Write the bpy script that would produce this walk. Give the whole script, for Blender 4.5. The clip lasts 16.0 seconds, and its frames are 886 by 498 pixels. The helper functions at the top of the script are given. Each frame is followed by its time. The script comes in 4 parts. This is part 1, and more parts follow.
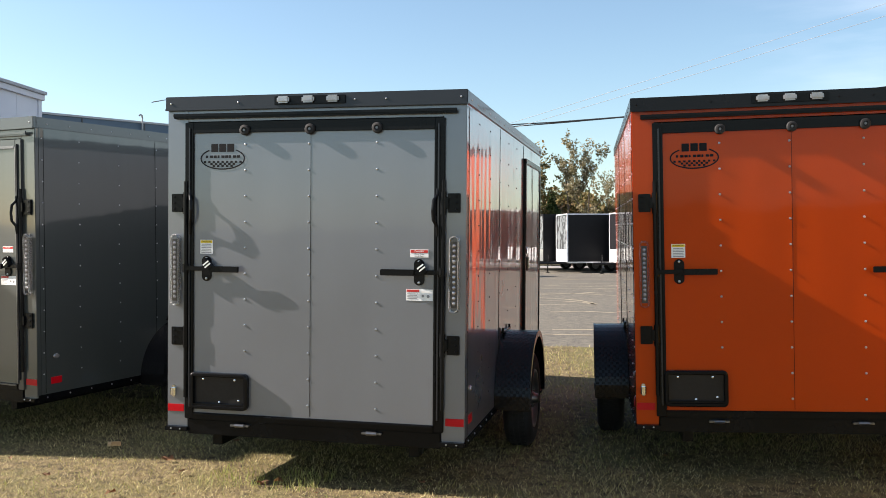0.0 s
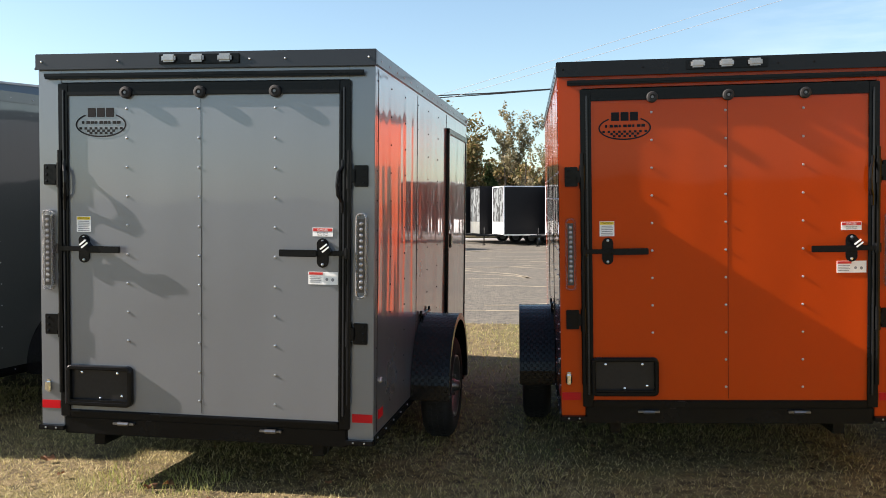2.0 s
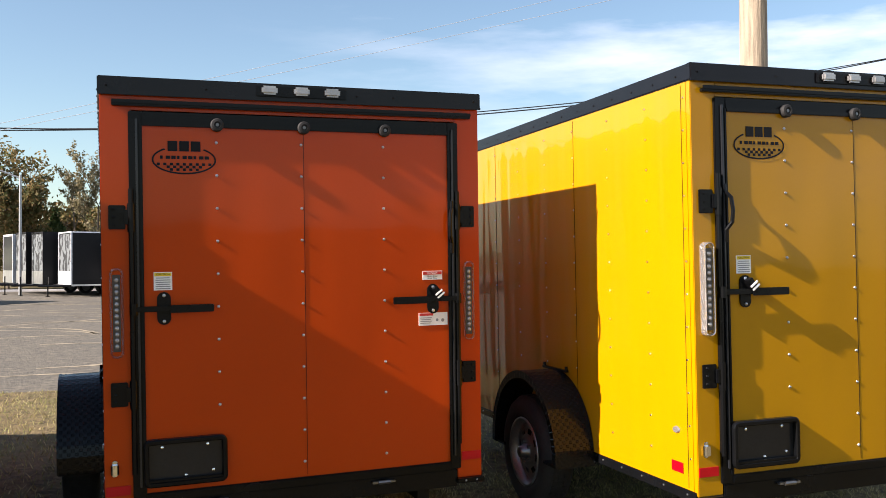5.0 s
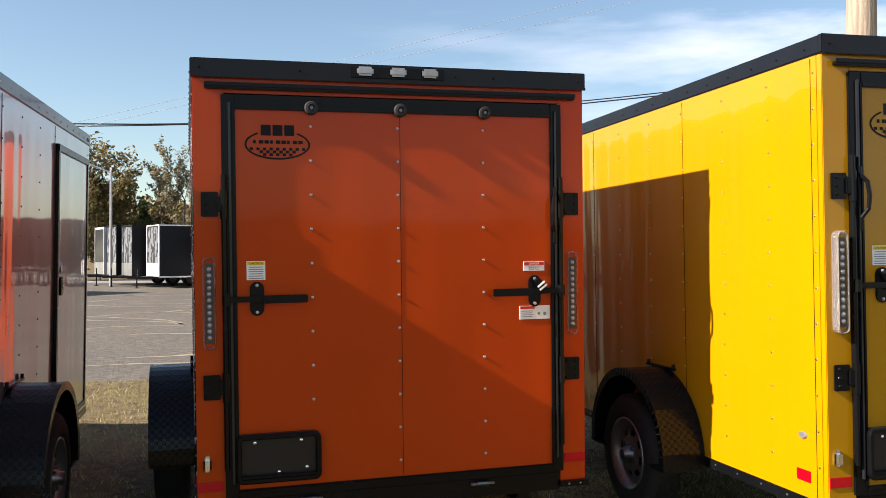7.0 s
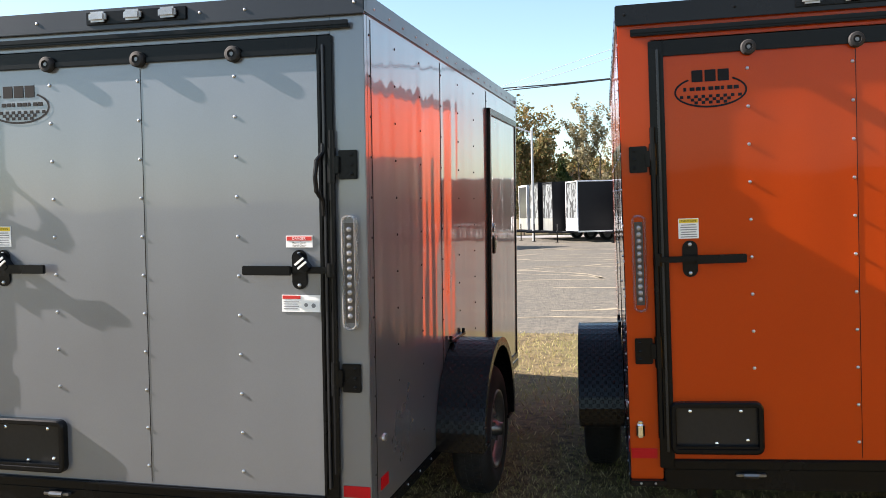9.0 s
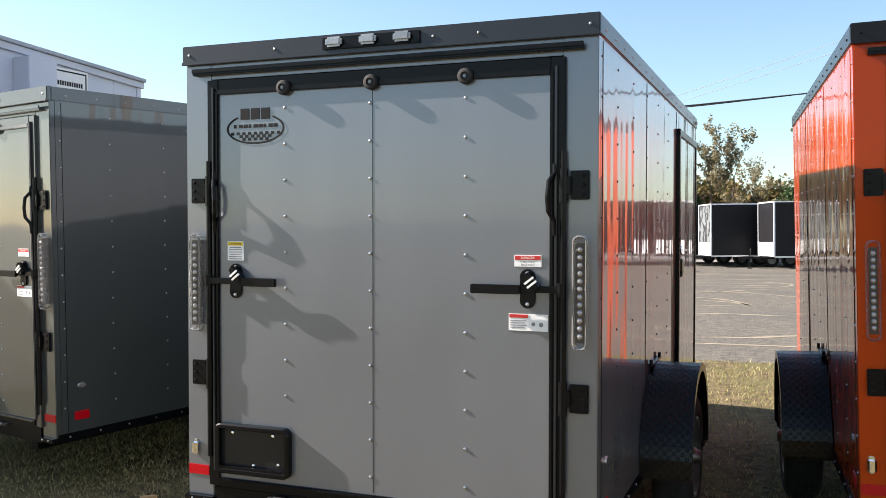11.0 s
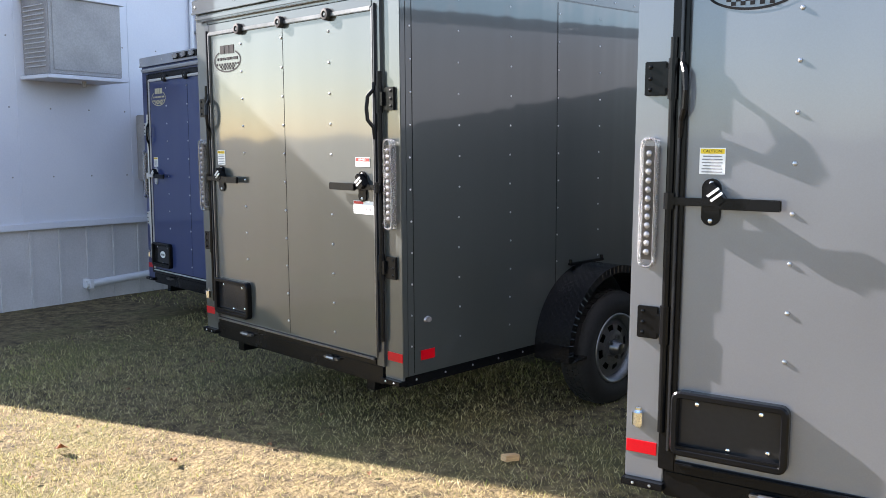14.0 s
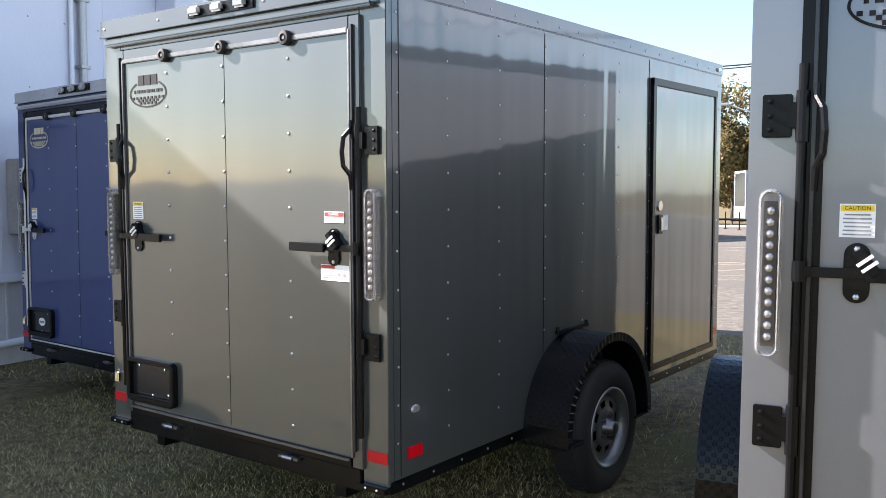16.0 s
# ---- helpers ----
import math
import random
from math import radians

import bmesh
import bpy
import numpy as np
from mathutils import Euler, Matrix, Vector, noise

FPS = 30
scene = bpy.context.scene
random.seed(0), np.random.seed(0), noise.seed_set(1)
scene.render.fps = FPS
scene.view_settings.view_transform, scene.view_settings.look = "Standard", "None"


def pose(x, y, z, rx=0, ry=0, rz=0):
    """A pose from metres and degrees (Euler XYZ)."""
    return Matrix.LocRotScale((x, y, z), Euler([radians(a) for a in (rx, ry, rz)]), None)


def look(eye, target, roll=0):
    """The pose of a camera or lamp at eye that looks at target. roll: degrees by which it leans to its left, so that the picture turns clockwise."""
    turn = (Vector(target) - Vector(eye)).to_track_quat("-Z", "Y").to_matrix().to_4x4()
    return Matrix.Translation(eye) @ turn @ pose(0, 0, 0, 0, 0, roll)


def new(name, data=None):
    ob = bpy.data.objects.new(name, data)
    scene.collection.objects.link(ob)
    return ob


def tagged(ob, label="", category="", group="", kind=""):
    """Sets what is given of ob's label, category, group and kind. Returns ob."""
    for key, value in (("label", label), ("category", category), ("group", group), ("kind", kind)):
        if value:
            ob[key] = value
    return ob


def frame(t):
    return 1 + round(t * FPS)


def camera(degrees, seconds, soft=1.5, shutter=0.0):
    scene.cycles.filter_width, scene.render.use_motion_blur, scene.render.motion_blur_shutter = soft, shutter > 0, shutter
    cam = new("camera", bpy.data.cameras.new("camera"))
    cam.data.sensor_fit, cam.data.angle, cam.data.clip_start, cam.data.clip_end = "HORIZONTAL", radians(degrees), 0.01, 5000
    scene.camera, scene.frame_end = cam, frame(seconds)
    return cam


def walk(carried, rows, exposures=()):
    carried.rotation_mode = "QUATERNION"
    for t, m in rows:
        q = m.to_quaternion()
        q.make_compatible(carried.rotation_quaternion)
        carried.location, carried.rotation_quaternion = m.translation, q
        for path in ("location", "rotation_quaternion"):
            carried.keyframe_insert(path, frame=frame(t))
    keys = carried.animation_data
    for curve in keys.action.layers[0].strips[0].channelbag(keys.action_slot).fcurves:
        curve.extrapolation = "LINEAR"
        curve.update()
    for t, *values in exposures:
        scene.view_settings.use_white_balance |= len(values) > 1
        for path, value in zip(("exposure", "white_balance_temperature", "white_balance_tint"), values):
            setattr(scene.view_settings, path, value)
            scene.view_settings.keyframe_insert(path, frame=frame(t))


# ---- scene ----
cam = camera(52.49, 16.0, soft=0.5)
# seconds, eye x y z, pitch, roll, yaw
ROWS = [
    (0.0, 0.003, 0.001, 1.500, -0.34, 0.24, 15.79),
    (0.5, 0.043, 0.067, 1.518, -1.05, 0.27, 16.10),
    (1.0, 0.088, 0.191, 1.528, -1.59, 0.34, 15.83),
    (1.5, 0.131, 0.367, 1.534, -2.03, 0.47, 14.98),
    (2.0, 0.033, 0.512, 1.530, -2.16, 0.16, 11.90),
    (2.5, -0.005, 0.697, 1.528, -2.25, -0.06, 8.79),
    (3.0, 0.106, 0.888, 1.527, -2.04, -0.09, 6.13),
    (3.5, 0.227, 1.075, 1.524, -1.30, -0.51, 0.28),
    (4.0, 0.179, 1.138, 1.541, 0.71, -0.84, -9.49),
    (4.2, 0.168, 1.185, 1.542, 1.69, -1.00, -12.83),
    (6.3, 0.096, 1.403, 1.521, -0.79, 0.51, -14.57),
    (6.5, 0.100, 1.436, 1.522, -0.48, 0.35, -13.21),
    (7.0, 0.071, 1.566, 1.516, 0.42, 0.06, -9.26),
    (7.5, 0.166, 1.643, 1.515, -3.59, -0.02, -2.32),
    (8.0, 0.151, 1.695, 1.516, -4.38, 0.81, 4.22),
    (8.5, 0.089, 1.704, 1.518, -3.61, 1.28, 11.03),
    (9.0, -0.008, 1.775, 1.536, -2.23, 1.43, 16.72),
    (9.2, -0.047, 1.794, 1.543, -1.47, 1.23, 18.42),
    (11.3, -0.513, 1.610, 1.538, -0.93, 0.23, 25.28),
    (11.5, -0.603, 1.649, 1.537, -1.61, 0.06, 26.20),
    (12.0, -0.807, 1.768, 1.527, -5.62, 0.25, 29.22),
    (12.5, -0.963, 1.898, 1.524, -9.10, 0.69, 33.44),
    (13.0, -1.254, 1.917, 1.517, -9.55, 0.69, 35.74),
    (13.5, -1.595, 1.954, 1.513, -8.03, 0.41, 36.35),
    (14.0, -1.879, 1.991, 1.513, -6.06, 0.12, 35.43),
    (14.5, -2.126, 1.995, 1.523, -4.34, -0.35, 32.92),
    (15.0, -2.401, 2.016, 1.520, -3.28, -0.36, 29.76),
    (15.5, -2.589, 2.143, 1.521, -3.76, -0.32, 28.01),
    (16.0, -2.755, 2.363, 1.541, -3.12, 0.10, 26.91),
]
EXPOSURES = [
    (0.0, 1.67, 6680, 17),
    (1.5, 1.69, 6710, 17),
    (3.3, 1.88, 6830, 20),
    (4.2, 1.77, 6810, 20),
    (6.3, 1.38, 6780, 21),
    (7.0, 1.49, 6780, 21),
    (8.0, 1.92, 6750, 21),
    (9.0, 2.07, 6630, 18),
    (11.5, 1.82, 6530, 18),
    (12.5, 2.12, 6430, 19),
    (14.0, 2.61, 6310, 21),
    (16.0, 2.46, 6300, 22),
]
walk(cam, [(t, pose(x, y, z, 90 + pitch, roll, yaw)) for t, x, y, z, pitch, roll, yaw in ROWS], EXPOSURES)

# ---------------------------------------------------------------- light
SUN_AZ, SUN_EL = 10.3, 31.6          # the light travels this far from +x towards +y
to_sun = Vector((-math.cos(radians(SUN_EL)) * math.cos(radians(SUN_AZ)), -math.cos(radians(SUN_EL)) * math.sin(radians(SUN_AZ)), math.sin(radians(SUN_EL))))
sun = new("sun", bpy.data.lights.new("sun", "SUN"))
sun.data.energy, sun.data.angle, sun.data.color = 5.0, radians(0.53), (1.0, 0.93, 0.82)
sun.matrix_world = look((0, 0, 30), Vector((0, 0, 30)) - to_sun)
world = bpy.data.worlds.new("sky")
scene.world = world
world.use_nodes = True
wn, wl = world.node_tree.nodes, world.node_tree.links
sky = wn.new("ShaderNodeTexSky")
sky.sky_type, sky.sun_disc = "NISHITA", False
sky.sun_elevation, sky.sun_rotation = radians(SUN_EL), math.atan2(to_sun.x, to_sun.y)
sky.air_density, sky.dust_density, sky.ozone_density = 1.0, 0.6, 1.2
back = wn["Background"]
back.inputs["Strength"].default_value = 0.062
# thin high cloud drawn out along the horizon
tc = wn.new("ShaderNodeTexCoord")
mp = wn.new("ShaderNodeMapping")
mp.inputs["Scale"].default_value = (1.2, 2.2, 7.0)
mp.inputs["Rotation"].default_value = (0.0, 0.22, 0.35)
mp.inputs["Location"].default_value = (0.6, 0.2, 0.0)
cl = wn.new("ShaderNodeTexNoise")
cl.inputs["Scale"].default_value, cl.inputs["Detail"].default_value, cl.inputs["Roughness"].default_value = 1.6, 7.0, 0.55
cr = wn.new("ShaderNodeValToRGB")
cr.color_ramp.elements[0].position, cr.color_ramp.elements[0].color = 0.46, (0, 0, 0, 1)
cr.color_ramp.elements[1].position, cr.color_ramp.elements[1].color = 0.78, (0.9, 0.9, 0.9, 1)
cm = wn.new("ShaderNodeMix")
cm.data_type = "RGBA"
cm.inputs["B"].default_value = (10.5, 10.7, 11.0, 1)
wl.new(tc.outputs["Generated"], mp.inputs["Vector"])
wl.new(mp.outputs["Vector"], cl.inputs["Vector"])
wl.new(cl.outputs["Fac"], cr.inputs["Fac"])
sx = wn.new("ShaderNodeSeparateXYZ")
mr = wn.new("ShaderNodeMapRange")
mr.inputs["From Min"].default_value, mr.inputs["From Max"].default_value = 0.0, 0.55
mm = wn.new("ShaderNodeMath")
mm.operation = "MULTIPLY"
wl.new(tc.outputs["Generated"], sx.inputs["Vector"])
wl.new(sx.outputs["X"], mr.inputs["Value"])
wl.new(cr.outputs["Color"], mm.inputs[0])
wl.new(mr.outputs["Result"], mm.inputs[1])
wl.new(mm.outputs["Value"], cm.inputs["Factor"])
# a clear, slightly cyan late-autumn air
air = wn.new("ShaderNodeMix")
air.data_type, air.blend_type = "RGBA", "MULTIPLY"
air.inputs["Factor"].default_value = 1.0
air.inputs["B"].default_value = (0.91, 1.03, 1.0, 1)
wl.new(sky.outputs["Color"], air.inputs["A"])
wl.new(air.outputs["Result"], cm.inputs["A"])
wl.new(cm.outputs["Result"], back.inputs["Color"])


# ---------------------------------------------------------------- materials
def material(name, colour, rough=0.5, metal=0.0, vary=0.12, scale=3.0, grain=60.0, bump=0.0, bump_scale=40.0, coat=0.0, stretch=(1, 1, 1),
             colour2=None, wave=0.0, wave_scale=(3.0, 3.0, 0.6), random_shift=0.0, spec=0.5, coat_rough=0.04, coat_ior=1.5):
    """A painted or natural surface: large stains, fine grain, a bump of its own, and for sheet metal a slow buckling."""
    m = bpy.data.materials.new(name)
    m.use_nodes = True
    n, l = m.node_tree.nodes, m.node_tree.links
    b = n["Principled BSDF"]
    b.inputs["Metallic"].default_value = metal
    b.inputs["Specular IOR Level"].default_value = spec
    b.inputs["Coat Weight"].default_value, b.inputs["Coat Roughness"].default_value = coat, coat_rough
    b.inputs["Coat IOR"].default_value = coat_ior
    co = n.new("ShaderNodeTexCoord")
    mp = n.new("ShaderNodeMapping")
    mp.inputs["Scale"].default_value = stretch
    l.new(co.outputs["Object"], mp.inputs["Vector"])
    big, small = n.new("ShaderNodeTexNoise"), n.new("ShaderNodeTexNoise")
    big.inputs["Scale"].default_value, big.inputs["Detail"].default_value = scale, 6.0
    small.inputs["Scale"].default_value, small.inputs["Detail"].default_value = grain, 4.0
    for t in (big, small):
        l.new(mp.outputs["Vector"], t.inputs["Vector"])
    c2 = colour2 or tuple(max(0.0, c * (1 - 2.2 * vary)) for c in colour)
    ramp = n.new("ShaderNodeValToRGB")
    ramp.color_ramp.elements[0].position, ramp.color_ramp.elements[0].color = 0.32, (*c2, 1)
    ramp.color_ramp.elements[1].position, ramp.color_ramp.elements[1].color = 0.66, (*colour, 1)
    l.new(big.outputs["Fac"], ramp.inputs["Fac"])
    mix = n.new("ShaderNodeMix")
    mix.data_type, mix.blend_type = "RGBA", "OVERLAY"
    mix.inputs["Factor"].default_value = min(1.0, vary * 2.0)
    l.new(ramp.outputs["Color"], mix.inputs["A"])
    l.new(small.outputs["Fac"], mix.inputs["B"])
    out = mix.outputs["Result"]
    if random_shift:
        info, hsv, rng = n.new("ShaderNodeObjectInfo"), n.new("ShaderNodeHueSaturation"), n.new("ShaderNodeMapRange")
        rng.inputs["To Min"].default_value, rng.inputs["To Max"].default_value = 1 - random_shift, 1 + random_shift
        l.new(info.outputs["Random"], rng.inputs["Value"])
        l.new(rng.outputs["Result"], hsv.inputs["Value"])
        l.new(out, hsv.inputs["Color"])
        out = hsv.outputs["Color"]
    l.new(out, b.inputs["Base Color"])
    rr = n.new("ShaderNodeMapRange")
    rr.inputs["To Min"].default_value, rr.inputs["To Max"].default_value = max(0.02, rough - 0.07), min(1.0, rough + 0.07)
    l.new(big.outputs["Fac"], rr.inputs["Value"])
    l.new(rr.outputs["Result"], b.inputs["Roughness"])
    last = None
    if bump:
        tex = n.new("ShaderNodeTexNoise")
        tex.inputs["Scale"].default_value, tex.inputs["Detail"].default_value = bump_scale, 5.0
        l.new(mp.outputs["Vector"], tex.inputs["Vector"])
        bn = n.new("ShaderNodeBump")
        bn.inputs["Strength"].default_value, bn.inputs["Distance"].default_value = 1.0, bump
        l.new(tex.outputs["Fac"], bn.inputs["Height"])
        last = bn
    if wave:
        mw = n.new("ShaderNodeMapping")
        mw.inputs["Scale"].default_value = wave_scale
        l.new(co.outputs["Object"], mw.inputs["Vector"])
        tw = n.new("ShaderNodeTexNoise")
        tw.inputs["Scale"].default_value, tw.inputs["Detail"].default_value = 1.0, 1.5
        l.new(mw.outputs["Vector"], tw.inputs["Vector"])
        bw = n.new("ShaderNodeBump")
        bw.inputs["Strength"].default_value, bw.inputs["Distance"].default_value = 1.0, wave
        l.new(tw.outputs["Fac"], bw.inputs["Height"])
        if last:
            l.new(last.outputs["Normal"], bw.inputs["Normal"])
        last = bw
    if last:
        l.new(last.outputs["Normal"], b.inputs["Normal"])
        if coat:
            l.new(last.outputs["Normal"], b.inputs["Coat Normal"])
    return m


def paint(name, colour, metal=0.0, rough=0.3, coat=1.0, wave=0.013, spec=0.35, coat_rough=0.04, coat_ior=1.5):
    return material(name, colour, rough=rough, metal=metal, vary=0.03, scale=1.3, grain=220.0, coat=coat, wave=wave, wave_scale=(2.0, 4.5, 0.5), spec=spec, coat_rough=coat_rough, coat_ior=coat_ior)


M_SILVER = paint("silver_paint", (0.182, 0.197, 0.222), metal=0.45, rough=0.30, coat=1.0, wave=0.008, coat_rough=0.04)
M_CHARCOAL = paint("charcoal_paint", (0.056, 0.065, 0.064), metal=0.25, rough=0.34, coat=1.0, wave=0.010, coat_rough=0.06, coat_ior=1.6)
M_ORANGE = paint("orange_paint", (0.44, 0.045, 0.0004), rough=0.38, coat=1.0, spec=0.08, coat_ior=1.28)
M_YELLOW = paint("yellow_paint", (0.43, 0.204, 0.0004), rough=0.36, coat=1.0, spec=0.08, coat_ior=1.32)
M_BLUE = paint("blue_paint", (0.022, 0.038, 0.125), rough=0.35, coat=0.6)
M_BLACK = material("black_powder_coat", (0.0045, 0.005, 0.006), rough=0.26, vary=0.15, grain=300.0, bump=0.0003, bump_scale=300.0, spec=0.17)
M_TRIM = material("black_trim_paint", (0.006, 0.006, 0.008), rough=0.25, vary=0.15, wave=0.003, spec=0.25)
M_TRIM_GREY = paint("dark_grey_trim", (0.020, 0.022, 0.027), metal=0.3, rough=0.35, coat=0.3, wave=0.004)
M_EDGE_GREY = paint("charcoal_edging", (0.045, 0.050, 0.054), metal=0.3, rough=0.3, coat=1.0, wave=0.003)
M_RUBBER = material("tyre_rubber", (0.014, 0.014, 0.015), rough=0.75, vary=0.3, bump=0.0006, bump_scale=120.0)
M_CHROME = material("chrome", (0.75, 0.76, 0.78), rough=0.12, metal=1.0, vary=0.05)
M_STEEL = material("zinc_screw", (0.55, 0.56, 0.58), rough=0.3, metal=1.0, vary=0.1)
M_HUB = material("dull_hub_steel", (0.20, 0.20, 0.205), rough=0.35, metal=0.9, vary=0.15)
M_RIM = material("galvanised_rim", (0.27, 0.28, 0.29), rough=0.38, metal=0.8, vary=0.15, grain=90.0)
M_RED = material("red_reflector", (0.52, 0.003, 0.010), rough=0.3, vary=0.10, grain=400.0, bump=0.0004, bump_scale=500.0, coat=0.2, spec=0.2)
M_LENS = material("clear_lens", (0.42, 0.41, 0.41), rough=0.10, metal=0.5, vary=0.15, grain=240.0, bump=0.001, bump_scale=260.0, coat=1.0)
M_CLEAR = material("clear_plastic", (0.92, 0.92, 0.92), rough=0.06, vary=0.02)
M_CLEAR.node_tree.nodes["Principled BSDF"].inputs["Transmission Weight"].default_value = 0.9
M_LED = material("led_well", (0.09, 0.08, 0.075), rough=0.3, metal=0.4, vary=0.2, spec=0.3)
M_WHITE = material("white_vinyl", (0.80, 0.80, 0.78), rough=0.45, vary=0.03)
M_STICKER_RED = material("red_vinyl", (0.50, 0.02, 0.015), rough=0.45, vary=0.05)
M_STICKER_YELLOW = material("yellow_vinyl", (0.80, 0.56, 0.02), rough=0.45, vary=0.05)
M_PRINT = material("grey_print", (0.22, 0.22, 0.23), rough=0.6, vary=0.05)
M_INK = material("black_vinyl", (0.008, 0.008, 0.009), rough=0.5, vary=0.05, spec=0.15)
M_ALU = material("bare_aluminium", (0.62, 0.63, 0.65), rough=0.32, metal=0.9, vary=0.08, wave=0.003)
M_MILL = material("dull_mill_aluminium", (0.58, 0.58, 0.57), rough=0.42, metal=0.3, vary=0.08)
M_GOLD = material("faded_gold_vinyl", (0.50, 0.46, 0.30), rough=0.45, vary=0.08)
M_WOOD = material("cut_timber", (0.62, 0.40, 0.20), rough=0.8, vary=0.15, scale=9.0, stretch=(1, 12, 12), bump=0.0015, bump_scale=30.0)
M_LEAF = material("dead_leaf", (0.30, 0.16, 0.07), rough=0.8, vary=0.2, scale=12.0, colour2=(0.14, 0.06, 0.03))
M_WALL = material("white_wall_panel", (0.58, 0.61, 0.68), rough=0.5, vary=0.04, scale=0.8, bump=0.0012, bump_scale=24.0, colour2=(0.51, 0.54, 0.62))
M_SKIRT = material("grey_skirting", (0.50, 0.50, 0.52), rough=0.65, vary=0.08, scale=2.0)
M_ROOF = material("grey_roof_metal", (0.36, 0.38, 0.42), rough=0.45, vary=0.08, metal=0.2)
M_ACBODY = material("weathered_grey_metal", (0.30, 0.30, 0.31), rough=0.55, vary=0.12, scale=4.0)
M_PVC = material("pale_plastic_pipe", (0.62, 0.65, 0.70), rough=0.4, vary=0.05)
M_BLUEROOF = material("blue_metal_fascia", (0.055, 0.105, 0.165), rough=0.45, vary=0.06, scale=1.5)
M_CAMO = material("grey_camouflage_wrap", (0.125, 0.142, 0.150), rough=0.6, vary=0.02, scale=3.2, colour2=(0.012, 0.014, 0.016), stretch=(1, 1, 0.8))
for el, p in zip(M_CAMO.node_tree.nodes["Color Ramp"].color_ramp.elements, (0.49, 0.50)):
    el.position = p
M_FARBLACK = material("gloss_black_wrap", (0.008, 0.008, 0.010), rough=0.5, vary=0.1, spec=0.2)
M_PLATE = material("black_plate_plastic", (0.018, 0.019, 0.021), rough=0.18, vary=0.1, spec=0.3)
M_FARWHITE = material("white_trailer_paint", (0.75, 0.76, 0.78), rough=0.35, vary=0.04)
M_POLE = material("weathered_timber_pole", (0.36, 0.29, 0.21), rough=0.85, vary=0.2, scale=3.0, stretch=(6, 6, 0.6), bump=0.006, bump_scale=10.0)
M_LAMPPOST = material("galvanised_post", (0.36, 0.37, 0.38), rough=0.4, metal=0.5, vary=0.06)
M_CABLE = material("cable_sheath", (0.02, 0.02, 0.022), rough=0.5, vary=0.1)
M_WIRE = material("bright_wire", (0.72, 0.74, 0.76), rough=0.35, metal=0.6, vary=0.05)
M_BARK = material("bark", (0.11, 0.085, 0.065), rough=0.9, vary=0.25, scale=4.0, stretch=(1, 1, 0.3), bump=0.02, bump_scale=8.0)


def tread_plate():
    """Black aluminium tread plate rolled round the wheel arch: raised bars in two crossing directions."""
    m = material("tread_plate", (0.007, 0.007, 0.008), rough=0.2, vary=0.15, grain=200.0, spec=0.24)
    n, l = m.node_tree.nodes, m.node_tree.links

    def calc(op, a, b=0.0):
        q = n.new("ShaderNodeMath")
        q.operation = op
        for i, v in enumerate((a, b)):
            if isinstance(v, float):
                q.inputs[i].default_value = v
            else:
                l.new(v, q.inputs[i])
        return q.outputs[0]

    co, sep = n.new("ShaderNodeTexCoord"), n.new("ShaderNodeSeparateXYZ")
    l.new(co.outputs["Object"], sep.inputs["Vector"])
    arc = calc("MULTIPLY", calc("ARCTAN2", calc("SUBTRACT", sep.outputs["Z"], 0.44), calc("SUBTRACT", sep.outputs["Y"], 1.446)), 0.46)
    u = calc("MULTIPLY", calc("ADD", sep.outputs["X"], arc), 48.0)
    v = calc("MULTIPLY", calc("SUBTRACT", sep.outputs["X"], arc), 48.0)
    total = None
    for p, q, shift in ((u, v, 0.0), (v, u, 1.0)):
        thin = n.new("ShaderNodeMapRange")
        thin.interpolation_type = "SMOOTHSTEP"
        thin.inputs["From Min"].default_value, thin.inputs["From Max"].default_value = 0.30, 0.12
        l.new(calc("PINGPONG", calc("ADD", p, shift), 1.0), thin.inputs["Value"])
        long = n.new("ShaderNodeMapRange")
        long.interpolation_type = "SMOOTHSTEP"
        long.inputs["From Min"].default_value, long.inputs["From Max"].default_value = 0.72, 0.5
        l.new(calc("PINGPONG", calc("ADD", q, 1.0 - shift), 1.0), long.inputs["Value"])
        bar = calc("MULTIPLY", thin.outputs["Result"], long.outputs["Result"])
        total = bar if total is None else calc("MAXIMUM", total, bar)
    bn = n.new("ShaderNodeBump")
    bn.inputs["Distance"].default_value = 0.006
    l.new(total, bn.inputs["Height"])
    l.new(bn.outputs["Normal"], n["Principled BSDF"].inputs["Normal"])
    return m


M_TREAD = tread_plate()


